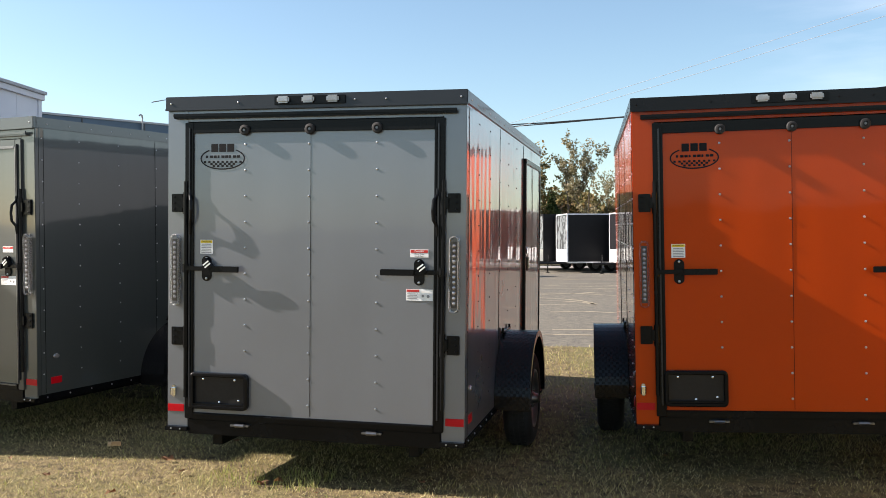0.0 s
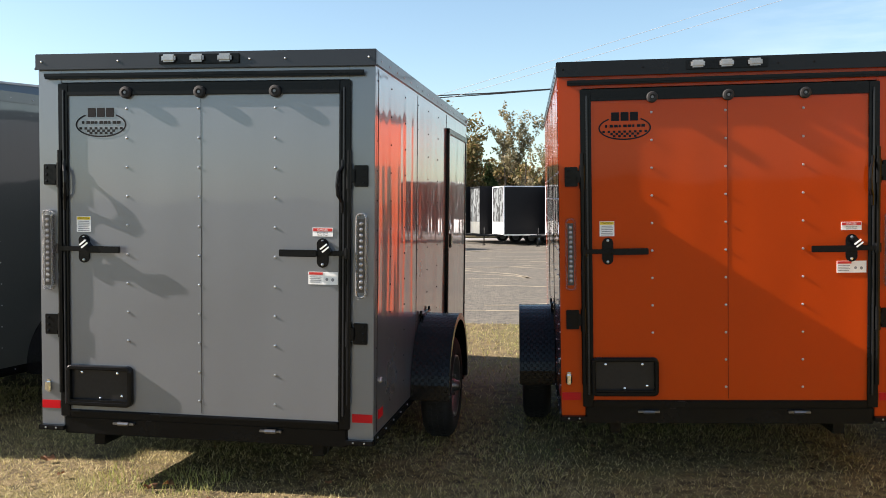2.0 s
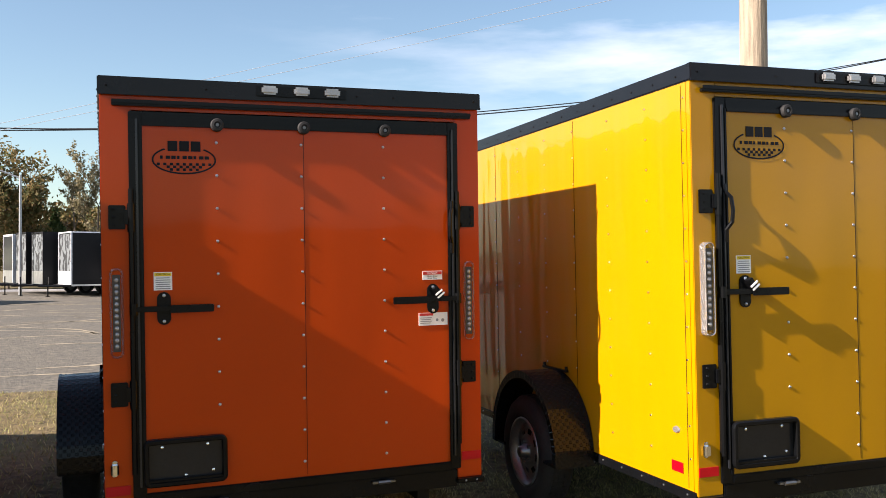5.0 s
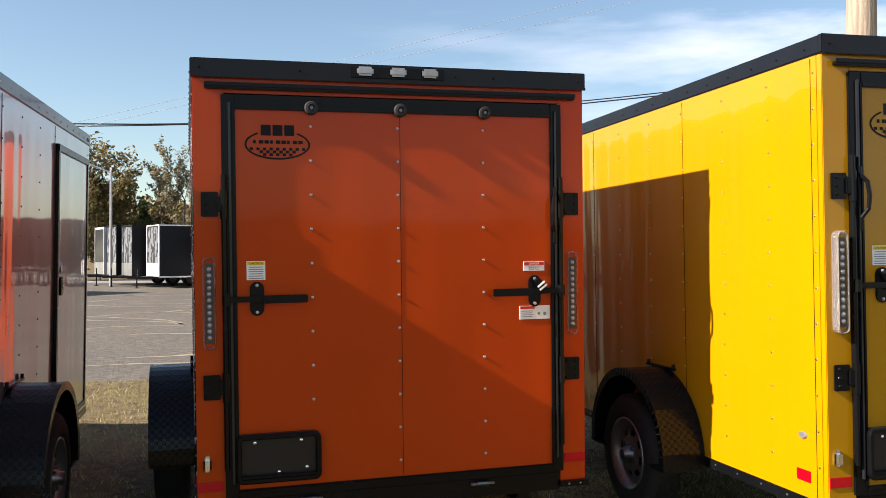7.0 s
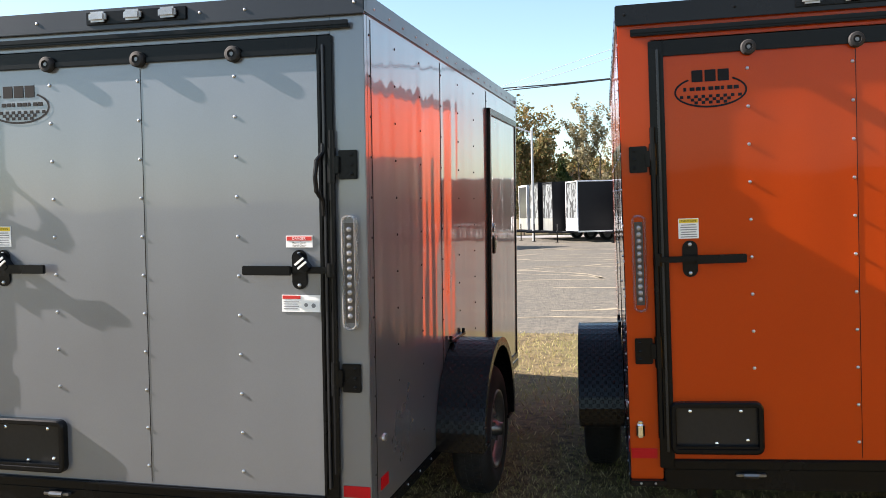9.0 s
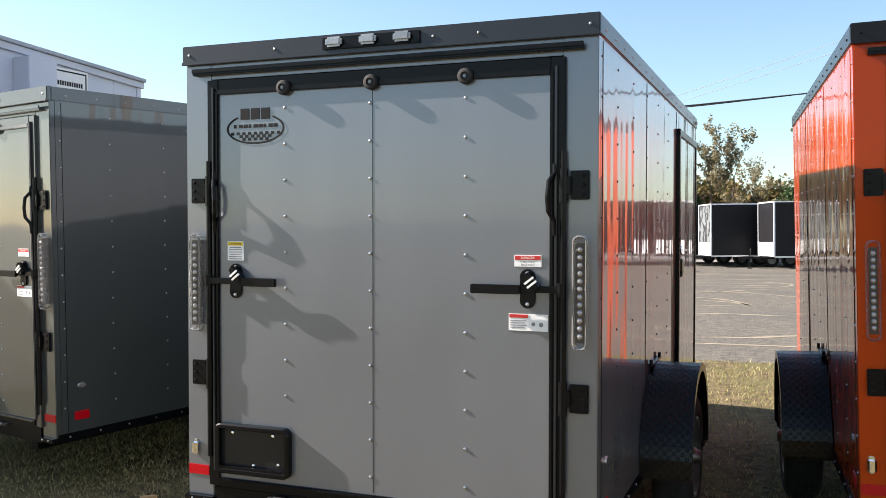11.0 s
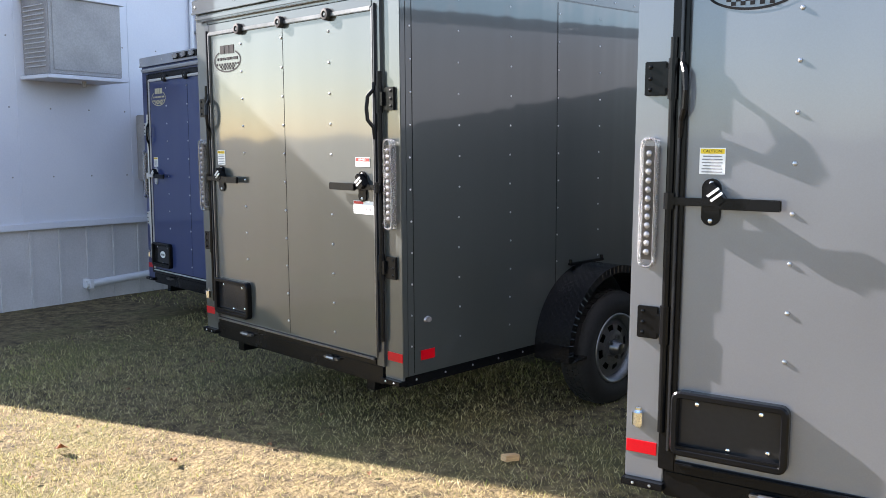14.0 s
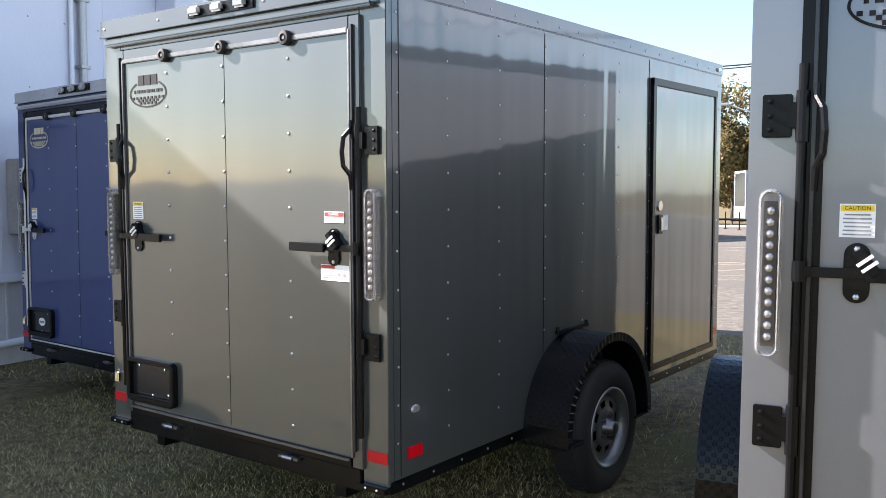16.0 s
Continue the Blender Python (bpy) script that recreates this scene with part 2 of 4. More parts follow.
def ground_material(name, dry, green, dark, scale, blotch, bump, bump_scale):
    m = bpy.data.materials.new(name)
    m.use_nodes = True
    n, l = m.node_tree.nodes, m.node_tree.links
    b = n["Principled BSDF"]
    b.inputs["Roughness"].default_value, b.inputs["Specular IOR Level"].default_value = 0.9, 0.2
    co = n.new("ShaderNodeTexCoord")
    texs = []
    for s, d in ((scale, 8.0), (blotch, 5.0), (scale * 6, 3.0)):
        t = n.new("ShaderNodeTexNoise")
        t.inputs["Scale"].default_value, t.inputs["Detail"].default_value, t.inputs["Roughness"].default_value = s, d, 0.65
        l.new(co.outputs["Object"], t.inputs["Vector"])
        texs.append(t)
    r1 = n.new("ShaderNodeValToRGB")
    r1.color_ramp.elements[0].position, r1.color_ramp.elements[0].color = 0.33, (*dark, 1)
    r1.color_ramp.elements[1].position, r1.color_ramp.elements[1].color = 0.62, (*dry, 1)
    l.new(texs[0].outputs["Fac"], r1.inputs["Fac"])
    r2 = n.new("ShaderNodeValToRGB")
    r2.color_ramp.elements[0].position, r2.color_ramp.elements[1].position = 0.48, 0.68
    l.new(texs[1].outputs["Fac"], r2.inputs["Fac"])
    mx = n.new("ShaderNodeMix")
    mx.data_type = "RGBA"
    l.new(r2.outputs["Color"], mx.inputs["Factor"])
    l.new(r1.outputs["Color"], mx.inputs["A"])
    mx.inputs["B"].default_value = (*green, 1)
    ov = n.new("ShaderNodeMix")
    ov.data_type, ov.blend_type = "RGBA", "OVERLAY"
    ov.inputs["Factor"].default_value = 0.55
    l.new(mx.outputs["Result"], ov.inputs["A"])
    l.new(texs[2].outputs["Fac"], ov.inputs["B"])
    l.new(ov.outputs["Result"], b.inputs["Base Color"])
    tb = n.new("ShaderNodeTexNoise")
    tb.inputs["Scale"].default_value, tb.inputs["Detail"].default_value = bump_scale, 6.0
    l.new(co.outputs["Object"], tb.inputs["Vector"])
    bn = n.new("ShaderNodeBump")
    bn.inputs["Distance"].default_value = bump
    l.new(tb.outputs["Fac"], bn.inputs["Height"])
    l.new(bn.outputs["Normal"], b.inputs["Normal"])
    return m


M_GROUND = ground_material("dry_lawn_soil", (0.180, 0.138, 0.070), (0.115, 0.105, 0.042), (0.038, 0.029, 0.017), 14.0, 1.1, 0.02, 40.0)
M_ASPHALT = ground_material("worn_asphalt", (0.145, 0.132, 0.106), (0.092, 0.088, 0.077), (0.068, 0.065, 0.059), 7.0, 0.35, 0.02, 25.0)


def blade_material(name, a, b_, c, rough=0.65):
    """Leaves or blades, each of its own tone, with some light passing through."""
    m = bpy.data.materials.new(name)
    m.use_nodes = True
    n, l = m.node_tree.nodes, m.node_tree.links
    b = n["Principled BSDF"]
    b.inputs["Roughness"].default_value, b.inputs["Specular IOR Level"].default_value = rough, 0.25
    g = n.new("ShaderNodeNewGeometry")
    r = n.new("ShaderNodeValToRGB")
    r.color_ramp.elements[0].color, r.color_ramp.elements[1].color = (*a, 1), (*c, 1)
    r.color_ramp.elements.new(0.5).color = (*b_, 1)
    l.new(g.outputs["Random Per Island"], r.inputs["Fac"])
    l.new(r.outputs["Color"], b.inputs["Base Color"])
    tr = n.new("ShaderNodeBsdfTranslucent")
    l.new(r.outputs["Color"], tr.inputs["Color"])
    mx = n.new("ShaderNodeMixShader")
    mx.inputs["Fac"].default_value = 0.3
    l.new(b.outputs["BSDF"], mx.inputs[1])
    l.new(tr.outputs["BSDF"], mx.inputs[2])
    l.new(mx.outputs["Shader"], n["Material Output"].inputs["Surface"])
    return m


M_STRAW = blade_material("straw_blades", (0.68, 0.60, 0.33), (0.36, 0.305, 0.128), (0.10, 0.080, 0.034))
M_GRASS = blade_material("green_blades", (0.32, 0.32, 0.097), (0.21, 0.245, 0.063), (0.39, 0.355, 0.143))
M_FOLIAGE = blade_material("autumn_leaves", (0.22, 0.14, 0.06), (0.15, 0.125, 0.05), (0.09, 0.10, 0.035))
M_FOLIAGE_PALE = blade_material("thin_pale_leaves", (0.26, 0.22, 0.145), (0.18, 0.16, 0.09), (0.14, 0.12, 0.053))
M_PINE = blade_material("evergreen_needles", (0.035, 0.07, 0.025), (0.05, 0.085, 0.03), (0.07, 0.09, 0.03))


# ---------------------------------------------------------------- mesh helpers
def part(name, bm, mat, parent=None, label="", smooth=False, kind=""):
    """Links a bmesh as one mesh object under a thing or a part."""
    bmesh.ops.recalc_face_normals(bm, faces=bm.faces)
    me = bpy.data.meshes.new(name)
    bm.to_mesh(me)
    bm.free()
    me.materials.append(mat)
    if smooth:
        for p in me.polygons:
            p.use_smooth = True
    ob = new(name, me)
    if parent:
        ob.parent = parent
    return tagged(ob, label=label, kind=kind)


def box(bm, x0, x1, y0, y1, z0, z1, bevel=0.0, m=None):
    r = bmesh.ops.create_cube(bm, size=1.0)
    vs = r["verts"]
    for v in vs:
        v.co = Vector(((x0 + x1) / 2 + v.co.x * (x1 - x0), (y0 + y1) / 2 + v.co.y * (y1 - y0), (z0 + z1) / 2 + v.co.z * (z1 - z0)))
        if m:
            v.co = m @ v.co
    if bevel:
        bmesh.ops.bevel(bm, geom=list({e for v in vs for e in v.link_edges}), offset=bevel, segments=2, affect="EDGES", clamp_overlap=True)
    return bm


def tube(bm, p0, p1, r, seg=12, r1=None, caps=True):
    p0, p1 = Vector(p0), Vector(p1)
    d = p1 - p0
    m = Matrix.Translation((p0 + p1) / 2) @ d.to_track_quat("Z", "Y").to_matrix().to_4x4()
    bmesh.ops.create_cone(bm, cap_ends=caps, segments=seg, radius1=r, radius2=r if r1 is None else r1, depth=d.length, matrix=m)
    return bm


def swept(pts, r, seg=8):
    """A round bar bent along a line of points."""
    bm = bmesh.new()
    pts = [Vector(p) for p in pts]
    rings = []
    for k, p in enumerate(pts):
        d = (pts[min(k + 1, len(pts) - 1)] - pts[max(k - 1, 0)]).normalized()
        a = d.cross(Vector((0, 1, 0.01))).normalized()
        b = d.cross(a)
        rings.append([bm.verts.new(p + (a * math.cos(2 * math.pi * i / seg) + b * math.sin(2 * math.pi * i / seg)) * r) for i in range(seg)])
    for p, q in zip(rings, rings[1:]):
        for i in range(seg):
            j = (i + 1) % seg
            bm.faces.new((p[i], p[j], q[j], q[i]))
    bm.faces.new(rings[0])
    bm.faces.new(rings[-1])
    return bm


def slab(x0, x1, y0, y1, z0, z1, bevel=0.0):
    return box(bmesh.new(), x0, x1, y0, y1, z0, z1, bevel)


def lathe(profile, axis_y, z0, x_sign=1, seg=40, x0=0.0):
    """A body turned about an axis along x: profile of (x, radius)."""
    bm = bmesh.new()
    rings = []
    for x, r in profile:
        rings.append([bm.verts.new((x0 + x_sign * x, axis_y + r * math.cos(2 * math.pi * i / seg), z0 + r * math.sin(2 * math.pi * i / seg))) for i in range(seg)])
    for a, b in zip(rings, rings[1:]):
        for i in range(seg):
            j = (i + 1) % seg
            bm.faces.new((a[i], a[j], b[j], b[i]))
    return bm


def domes(points, normal, r):
    """Low round rivet heads, joined."""
    nrm = Vector(normal)
    q = nrm.to_track_quat("Z", "Y").to_matrix()
    vs, fs = [], []
    for p in points:
        p, k = Vector(p), len(vs)
        for rr, h in ((1.0, 0.0), (0.80, 0.5)):
            for i in range(6):
                a = i * math.pi / 3
                vs.append(p + q @ Vector((r * rr * math.cos(a), r * rr * math.sin(a), r * h)))
        vs.append(p + nrm * r * 0.75)
        for i in range(6):
            j = (i + 1) % 6
            fs.append((k + i, k + j, k + 6 + j, k + 6 + i))
            fs.append((k + 6 + i, k + 6 + j, k + 12))
    bm = bmesh.new()
    bv = [bm.verts.new(v) for v in vs]
    for f in fs:
        bm.faces.new([bv[i] for i in f])
    return bm


def frame_ring(x0, x1, z0, z1, y0, y1, w, r=0.03, seg=4):
    """A rectangular moulding with rounded corners, its rim w wide, from depth y0 (proud) to y1."""
    def loop(inset, y):
        pts, rr = [], max(0.004, r - inset)
        for cx, cz, a0 in ((x1 - inset - rr, z1 - inset - rr, 0), (x0 + inset + rr, z1 - inset - rr, 90), (x0 + inset + rr, z0 + inset + rr, 180), (x1 - inset - rr, z0 + inset + rr, 270)):
            for i in range(seg + 1):
                a = radians(a0 + 90 * i / seg)
                pts.append((cx + rr * math.cos(a), y, cz + rr * math.sin(a)))
        return pts
    bm = bmesh.new()
    loops = [[bm.verts.new(p) for p in loop(i, y)] for i, y in ((0, y1), (0.0, y0 + 0.006), (0.006, y0), (w - 0.004, y0), (w, y0 + 0.006), (w, y1))]
    for a, b in zip(loops, loops[1:]):
        for i in range(len(a)):
            j = (i + 1) % len(a)
            bm.faces.new((a[i], a[j], b[j], b[i]))
    return bm


def lettering(name, text, size, mat, parent, x, y, z, bold=0.0):
    """Raised flat letters on a face that looks towards -y, centred at x."""
    cu = bpy.data.curves.new(name, "FONT")
    cu.body, cu.size, cu.align_x, cu.align_y, cu.offset = text, size, "CENTER", "CENTER", bold
    cu.resolution_u = 2
    tmp = bpy.data.objects.new(name, cu)
    scene.collection.objects.link(tmp)
    bpy.context.view_layer.update()
    me = bpy.data.meshes.new_from_object(tmp.evaluated_get(bpy.context.evaluated_depsgraph_get()))
    bpy.data.objects.remove(tmp)
    me.transform(Matrix.Translation((x, y, z)) @ Matrix.Rotation(radians(90), 4, "X"))
    me.materials.clear()
    me.materials.append(mat)
    ob = new(name, me)
    ob.parent = parent
    return ob


GROUND_Z = 0.045
HALF, LENGTH, TOP, BOTTOM = 0.93, 3.56, 2.44, 0.425


# ---------------------------------------------------------------- cargo trailers
def sticker(thing, name, x0, x1, z0, z1, y, band, word, rows, share=0.27):
    s = part(name, slab(x0, x1, y - 0.002, y + 0.001, z0, z1), M_WHITE, thing, "white printed safety sticker")
    bz = z1 - (z1 - z0) * share
    part("header_band", slab(x0 + 0.003, x1 - 0.003, y - 0.0035, y - 0.0015, bz, z1 - 0.003), band, s)
    if word:
        lettering("lettering", word, (z1 - bz) * 0.72, M_WHITE if band is M_STICKER_RED else M_INK, s, (x0 + x1) / 2, y - 0.0045, (bz + z1 - 0.003) / 2)
    bm = bmesh.new()
    for i in range(rows):
        zz = bz - (bz - z0) * (i + 0.8) / (rows + 0.6)
        ww = (x1 - x0) * (0.40 if i % 3 else 0.36)
        box(bm, (x0 + x1) / 2 - ww, (x0 + x1) / 2 + ww, y - 0.0032, y - 0.0015, zz - (bz - z0) / rows * 0.22, zz + (bz - z0) / rows * 0.12)
    part("fine_print", bm, M_PRINT, s, kind="stuff")
    return s


def emblem(thing, cx, cz, y, mat, tone="black"):
    """Oval badge: an open ring, a block of three bars on top, a bar across and a chequered foot."""
    a, b = 0.145, 0.067
    bm = bmesh.new()
    seg = 56
    prev = None
    for i in range(seg + 1):
        th = radians(128 + 284 * i / seg)
        vs = []
        for k in (1.0, 0.90):
            kk = k if k == 1.0 else None
            vs.append(bm.verts.new((cx + (a - (0 if kk else 0.008)) * math.cos(th), y - 0.002, cz + (b - (0 if kk else 0.008)) * math.sin(th))))
        if prev:
            bm.faces.new((prev[0], prev[1], vs[1], vs[0]))
        prev = vs
    badge = part("badge", bm, mat, thing, tone + " oval vinyl badge with a chequered foot")
    bm = bmesh.new()
    for k in (-0.052, 0.0, 0.052):
        box(bm, cx + k - 0.022, cx + k + 0.022, y - 0.0022, y - 0.0008, cz + 0.040, cz + 0.088)
    part("badge_block", bm, mat, badge, kind="stuff")
    bm = bmesh.new()
    for k in range(9):
        w = 0.020 if k % 3 else 0.012
        box(bm, cx - 0.108 + k * 0.025, cx - 0.108 + k * 0.025 + w, y - 0.0022, y - 0.0008, cz + 0.004, cz + 0.019)
    part("badge_bar", bm, mat, badge, kind="stuff")
    bm = bmesh.new()
    for row in range(3):
        for k in range(-8, 9):
            x = k * 0.0145
            z = -0.020 - row * 0.0125
            if (k + row) % 2 == 0 and (x / (a - 0.012)) ** 2 + ((z - 0.009) / (b - 0.004)) ** 2 < 1:
                box(bm, cx + x - 0.0072, cx + x + 0.0072, y - 0.0022, y - 0.0008, cz + z - 0.0062, cz + z + 0.0062)
    part("chequer_pattern", bm, mat, badge, kind="stuff")


def wheel_on(thing, side, ay, az, r):
    """A tyre on a galvanised wheel with eight hand holes, a hub cap and five nuts; its outer face looks outwards."""
    w = new("wheel")
    w.parent = thing
    x0 = side * 0.955
    tp = [(0.0, 0.215), (0.004, 0.27), (0.012, r - 0.035), (0.030, r - 0.010), (0.050, r), (0.090, r + 0.001), (0.130, r + 0.001), (0.165, r), (0.183, r - 0.012), (0.198, r - 0.038), (0.205, 0.27), (0.200, 0.225), (0.190, 0.205)]
    part("tyre", lathe(tp, ay, az, side, 48, x0), M_RUBBER, w, "black rubber trailer tyre", smooth=True)
    bm = bmesh.new()
    for k in range(3):
        xx = x0 + side * (0.070 + 0.0375 * k)
        for i in range(48):
            a = 2 * math.pi * (i + 0.5 * (k % 2)) / 48
            m = Matrix.Translation((xx, ay, az)) @ Matrix.Rotation(a, 4, "X")
            box(bm, -0.014, 0.014, -0.016, 0.016, r - 0.002, r + 0.005, m=m)
    part("tread", bm, M_RUBBER, w, kind="stuff")
    rp = [(0.190, 0.207), (0.199, 0.205), (0.196, 0.192), (0.170, 0.180), (0.160, 0.172), (0.120, 0.172)]
    part("rim", lathe(rp, ay, az, side, 48, x0), M_RIM, w, "galvanised steel rim", smooth=True)
    bm = bmesh.new()
    rings = (0.045, 0.085, 0.105, 0.135, 0.155, 0.174)
    xs = (0.172, 0.172, 0.166, 0.160, 0.158, 0.150)
    grid = [[bm.verts.new((x0 + side * x, ay + q * math.cos(2 * math.pi * i / 48), az + q * math.sin(2 * math.pi * i / 48))) for i in range(48)] for q, x in zip(rings, xs)]
    for k in range(5):
        for i in range(48):
            if k == 2 and i % 6 in (0, 1, 2):
                continue
            j = (i + 1) % 48
            bm.faces.new((grid[k][i], grid[k][j], grid[k + 1][j], grid[k + 1][i]))
    part("wheel_disc", bm, M_RIM, w)
    hub = [(0.150, 0.052), (0.185, 0.048), (0.200, 0.036), (0.222, 0.033), (0.226, 0.026), (0.227, 0.0005)]
    part("hub_cap", lathe(hub, ay, az, side, 20, x0), M_HUB, w, "zinc hub cap", smooth=True)
    for i in range(5):
        a = 2 * math.pi * i / 5
        yy, zz = ay + 0.063 * math.cos(a), az + 0.063 * math.sin(a)
        part("wheel_nut", tube(bmesh.new(), (x0 + side * 0.168, yy, zz), (x0 + side * 0.192, yy, zz), 0.011, 6), M_HUB, w)
    part("brake_drum", tube(bmesh.new(), (x0 + side * 0.04, ay, az), (x0 + side * 0.13, ay, az), 0.13, 24), M_BLACK, w)


def fender(thing, side, ay, az):
    """A rolled tread-plate arch with a turned outer lip and a bracket along its top."""
    f = part("fender", _arch(side, ay, az, 0.448, 0.462, HALF + 0.004, 1.175), M_TREAD, thing, "black tread-plate mudguard")
    part("fender_lip", _arch(side, ay, az, 0.420, 0.464, 1.163, 1.177), M_TREAD, f)
    for y0 in (-0.462, 0.287):
        bm = box(bmesh.new(), *sorted((side * (HALF + 0.004), side * 1.17)), ay + y0, ay + y0 + 0.175, az - 0.035, az - 0.02)
        part("fender_step", bm, M_TREAD, f)
    bm = bmesh.new()
    box(bm, *sorted((side * (HALF + 0.002), side * (HALF + 0.022))), ay - 0.16, ay + 0.16, az + 0.456, az + 0.470)
    tube(bm, (side * (HALF + 0.012), ay - 0.15, az + 0.468), (side * (HALF + 0.012), ay - 0.15, az + 0.490), 0.009, 6)
    tube(bm, (side * (HALF + 0.012), ay + 0.15, az + 0.468), (side * (HALF + 0.012), ay + 0.15, az + 0.490), 0.009, 6)
    part("fender_bracket", bm, M_BLACK, f)


def _arch(side, ay, az, r0, r1, xa, xb, seg=24):
    bm = bmesh.new()
    rows = []
    for i in range(seg + 1):
        a = math.pi * i / seg
        # the foot drops straight below the axle
        drop = -0.03 if i in (0, seg) else 0.0
        rows.append([bm.verts.new((side * x, ay + q * math.cos(a), az + q * math.sin(a) + drop)) for x, q in ((xa, r0), (xb, r0), (xb, r1), (xa, r1))])
    for p, q in zip(rows, rows[1:]):
        for k in range(4):
            j = (k + 1) % 4
            bm.faces.new((p[k], p[j], q[j], q[k]))
    bm.faces.new(rows[0])
    bm.faces.new(rows[-1])
    return bm


def lock_set(thing, side, flush, metal=M_BLACK, up=0.0):
    """The bar lock on one side of the ramp door: rod, two brackets, grab handle, swinging bar, hasp plate with padlock eye."""
    s = side
    rod = tube(bmesh.new(), (s * 0.800, -0.0175, 0.62), (s * 0.800, -0.0175, 1.93), 0.0125, 12)
    lock = part("lock_rod", rod, metal, thing, "steel locking rod", smooth=False)
    for z0 in (0.935, 1.745):
        bm = bmesh.new()
        box(bm, *sorted((s * 0.825, s * 0.898)), -0.014, 0.0, z0, z0 + 0.11, 0.003)
        box(bm, *sorted((s * 0.800, s * 0.832)), -0.028, -0.004, z0 + 0.022, z0 + 0.088, 0.003)
        tube(bm, (s * 0.800, -0.0185, z0 - 0.012), (s * 0.800, -0.0185, z0 + 0.118), 0.017, 12)
        part("bracket", bm, metal, lock)
        part("bracket_bolts", domes([(s * x, -0.014, z0 + z) for x in (0.878,) for z in (0.02, 0.055, 0.092)], (0, -1, 0), 0.008), M_BLACK, lock, kind="stuff")
    # grab handle, bowed outwards
    pts = [(0.768, -0.022, 1.880), (0.768, -0.026, 1.846), (0.752, -0.050, 1.815), (0.747, -0.055, 1.758), (0.750, -0.051, 1.702), (0.766, -0.028, 1.666), (0.768, -0.022, 1.610)]
    if not flush:
        part("grab_handle", swept([(s * p[0], p[1], p[2]) for p in pts], 0.0095), M_BLACK, thing, "black bowed grab handle")
    # hasp plate
    hx = 0.662
    z = 1.378 + up
    bm = bmesh.new()
    box(bm, *sorted((s * (hx - 0.031), s * (hx + 0.031))), -0.021, -0.008, z - 0.045, z + 0.045, 0.003)
    for zz in (z + 0.045, z - 0.045):
        tube(bm, (s * hx, -0.0205, zz), (s * hx, -0.008, zz), 0.031, 16)
    hasp = part("hasp_plate", bm, metal, thing, "oval hasp plate")
    part("hasp_bolts", domes([(s * hx, -0.0205, z + 0.06), (s * hx, -0.0205, z - 0.06)], (0, -1, 0), 0.009), M_STEEL, hasp, kind="stuff")
    if not flush:
        m = Matrix.Translation((s * hx + 0.022, -0.048, z + 0.028)) @ Matrix.Rotation(radians(-38), 4, "Y")
        bm = box(bmesh.new(), -0.014, 0.014, -0.012, 0.035, -0.038, 0.038, 0.003, m)
        part("hasp_catch", bm, M_BLACK, hasp)
        # two white stripes painted on as the glint of the black catch
        bm = bmesh.new()
        for k in (-0.010, 0.008):
            box(bm, -0.022, 0.022, -0.018, -0.012, k - 0.004, k + 0.004, m=m)
        part("catch_glint", bm, M_WHITE, hasp, "painted white glint stripes on the catch", kind="stuff")
    # swinging bar
    bm = bmesh.new()
    box(bm, *sorted((s * 0.800, s * 0.610)), -0.045, -0.031, z - 0.013, z + 0.013, 0.003)
    bar = part("lock_bar", bm, metal, thing, "flat locking bar")
    part("bar_knuckle", tube(bmesh.new(), (s * 0.795, -0.030, z - 0.026), (s * 0.795, -0.030, z + 0.026), 0.019, 12), metal, bar)
    bm = box(bmesh.new(), *sorted((s * 0.640, s * 0.440)), -0.057, -0.041, z - 0.020, z + 0.016, 0.003)
    part("bar_grip", bm, M_BLACK, bar, "worn dark grip")


def tail_light(thing, side, z0, z1, proud):
    x = side * 0.868
    y = -0.040 if proud else -0.012
    t = part("tail_light", frame_ring(x - 0.030, x + 0.030, z0, z1, y, 0.001, 0.010, r=0.027), M_CLEAR, thing, "clear LED strip tail light", smooth=False)
    part("light_well", slab(x - 0.017, x + 0.017, y + 0.010, 0.0, z0 + 0.03, z1 - 0.03), M_LED, t)
    n = 12
    zs = [z0 + 0.055 + (z1 - z0 - 0.11) * i / (n - 1) for i in range(n)]
    for zz in zs:
        bm = bmesh.new()
        bmesh.ops.create_uvsphere(bm, u_segments=10, v_segments=6, radius=0.0115, matrix=Matrix.Translation((x, y + 0.009, zz)) @ Matrix.Diagonal((1, 0.75, 1, 1)))
        part("led", bm, M_LENS, t, smooth=True)


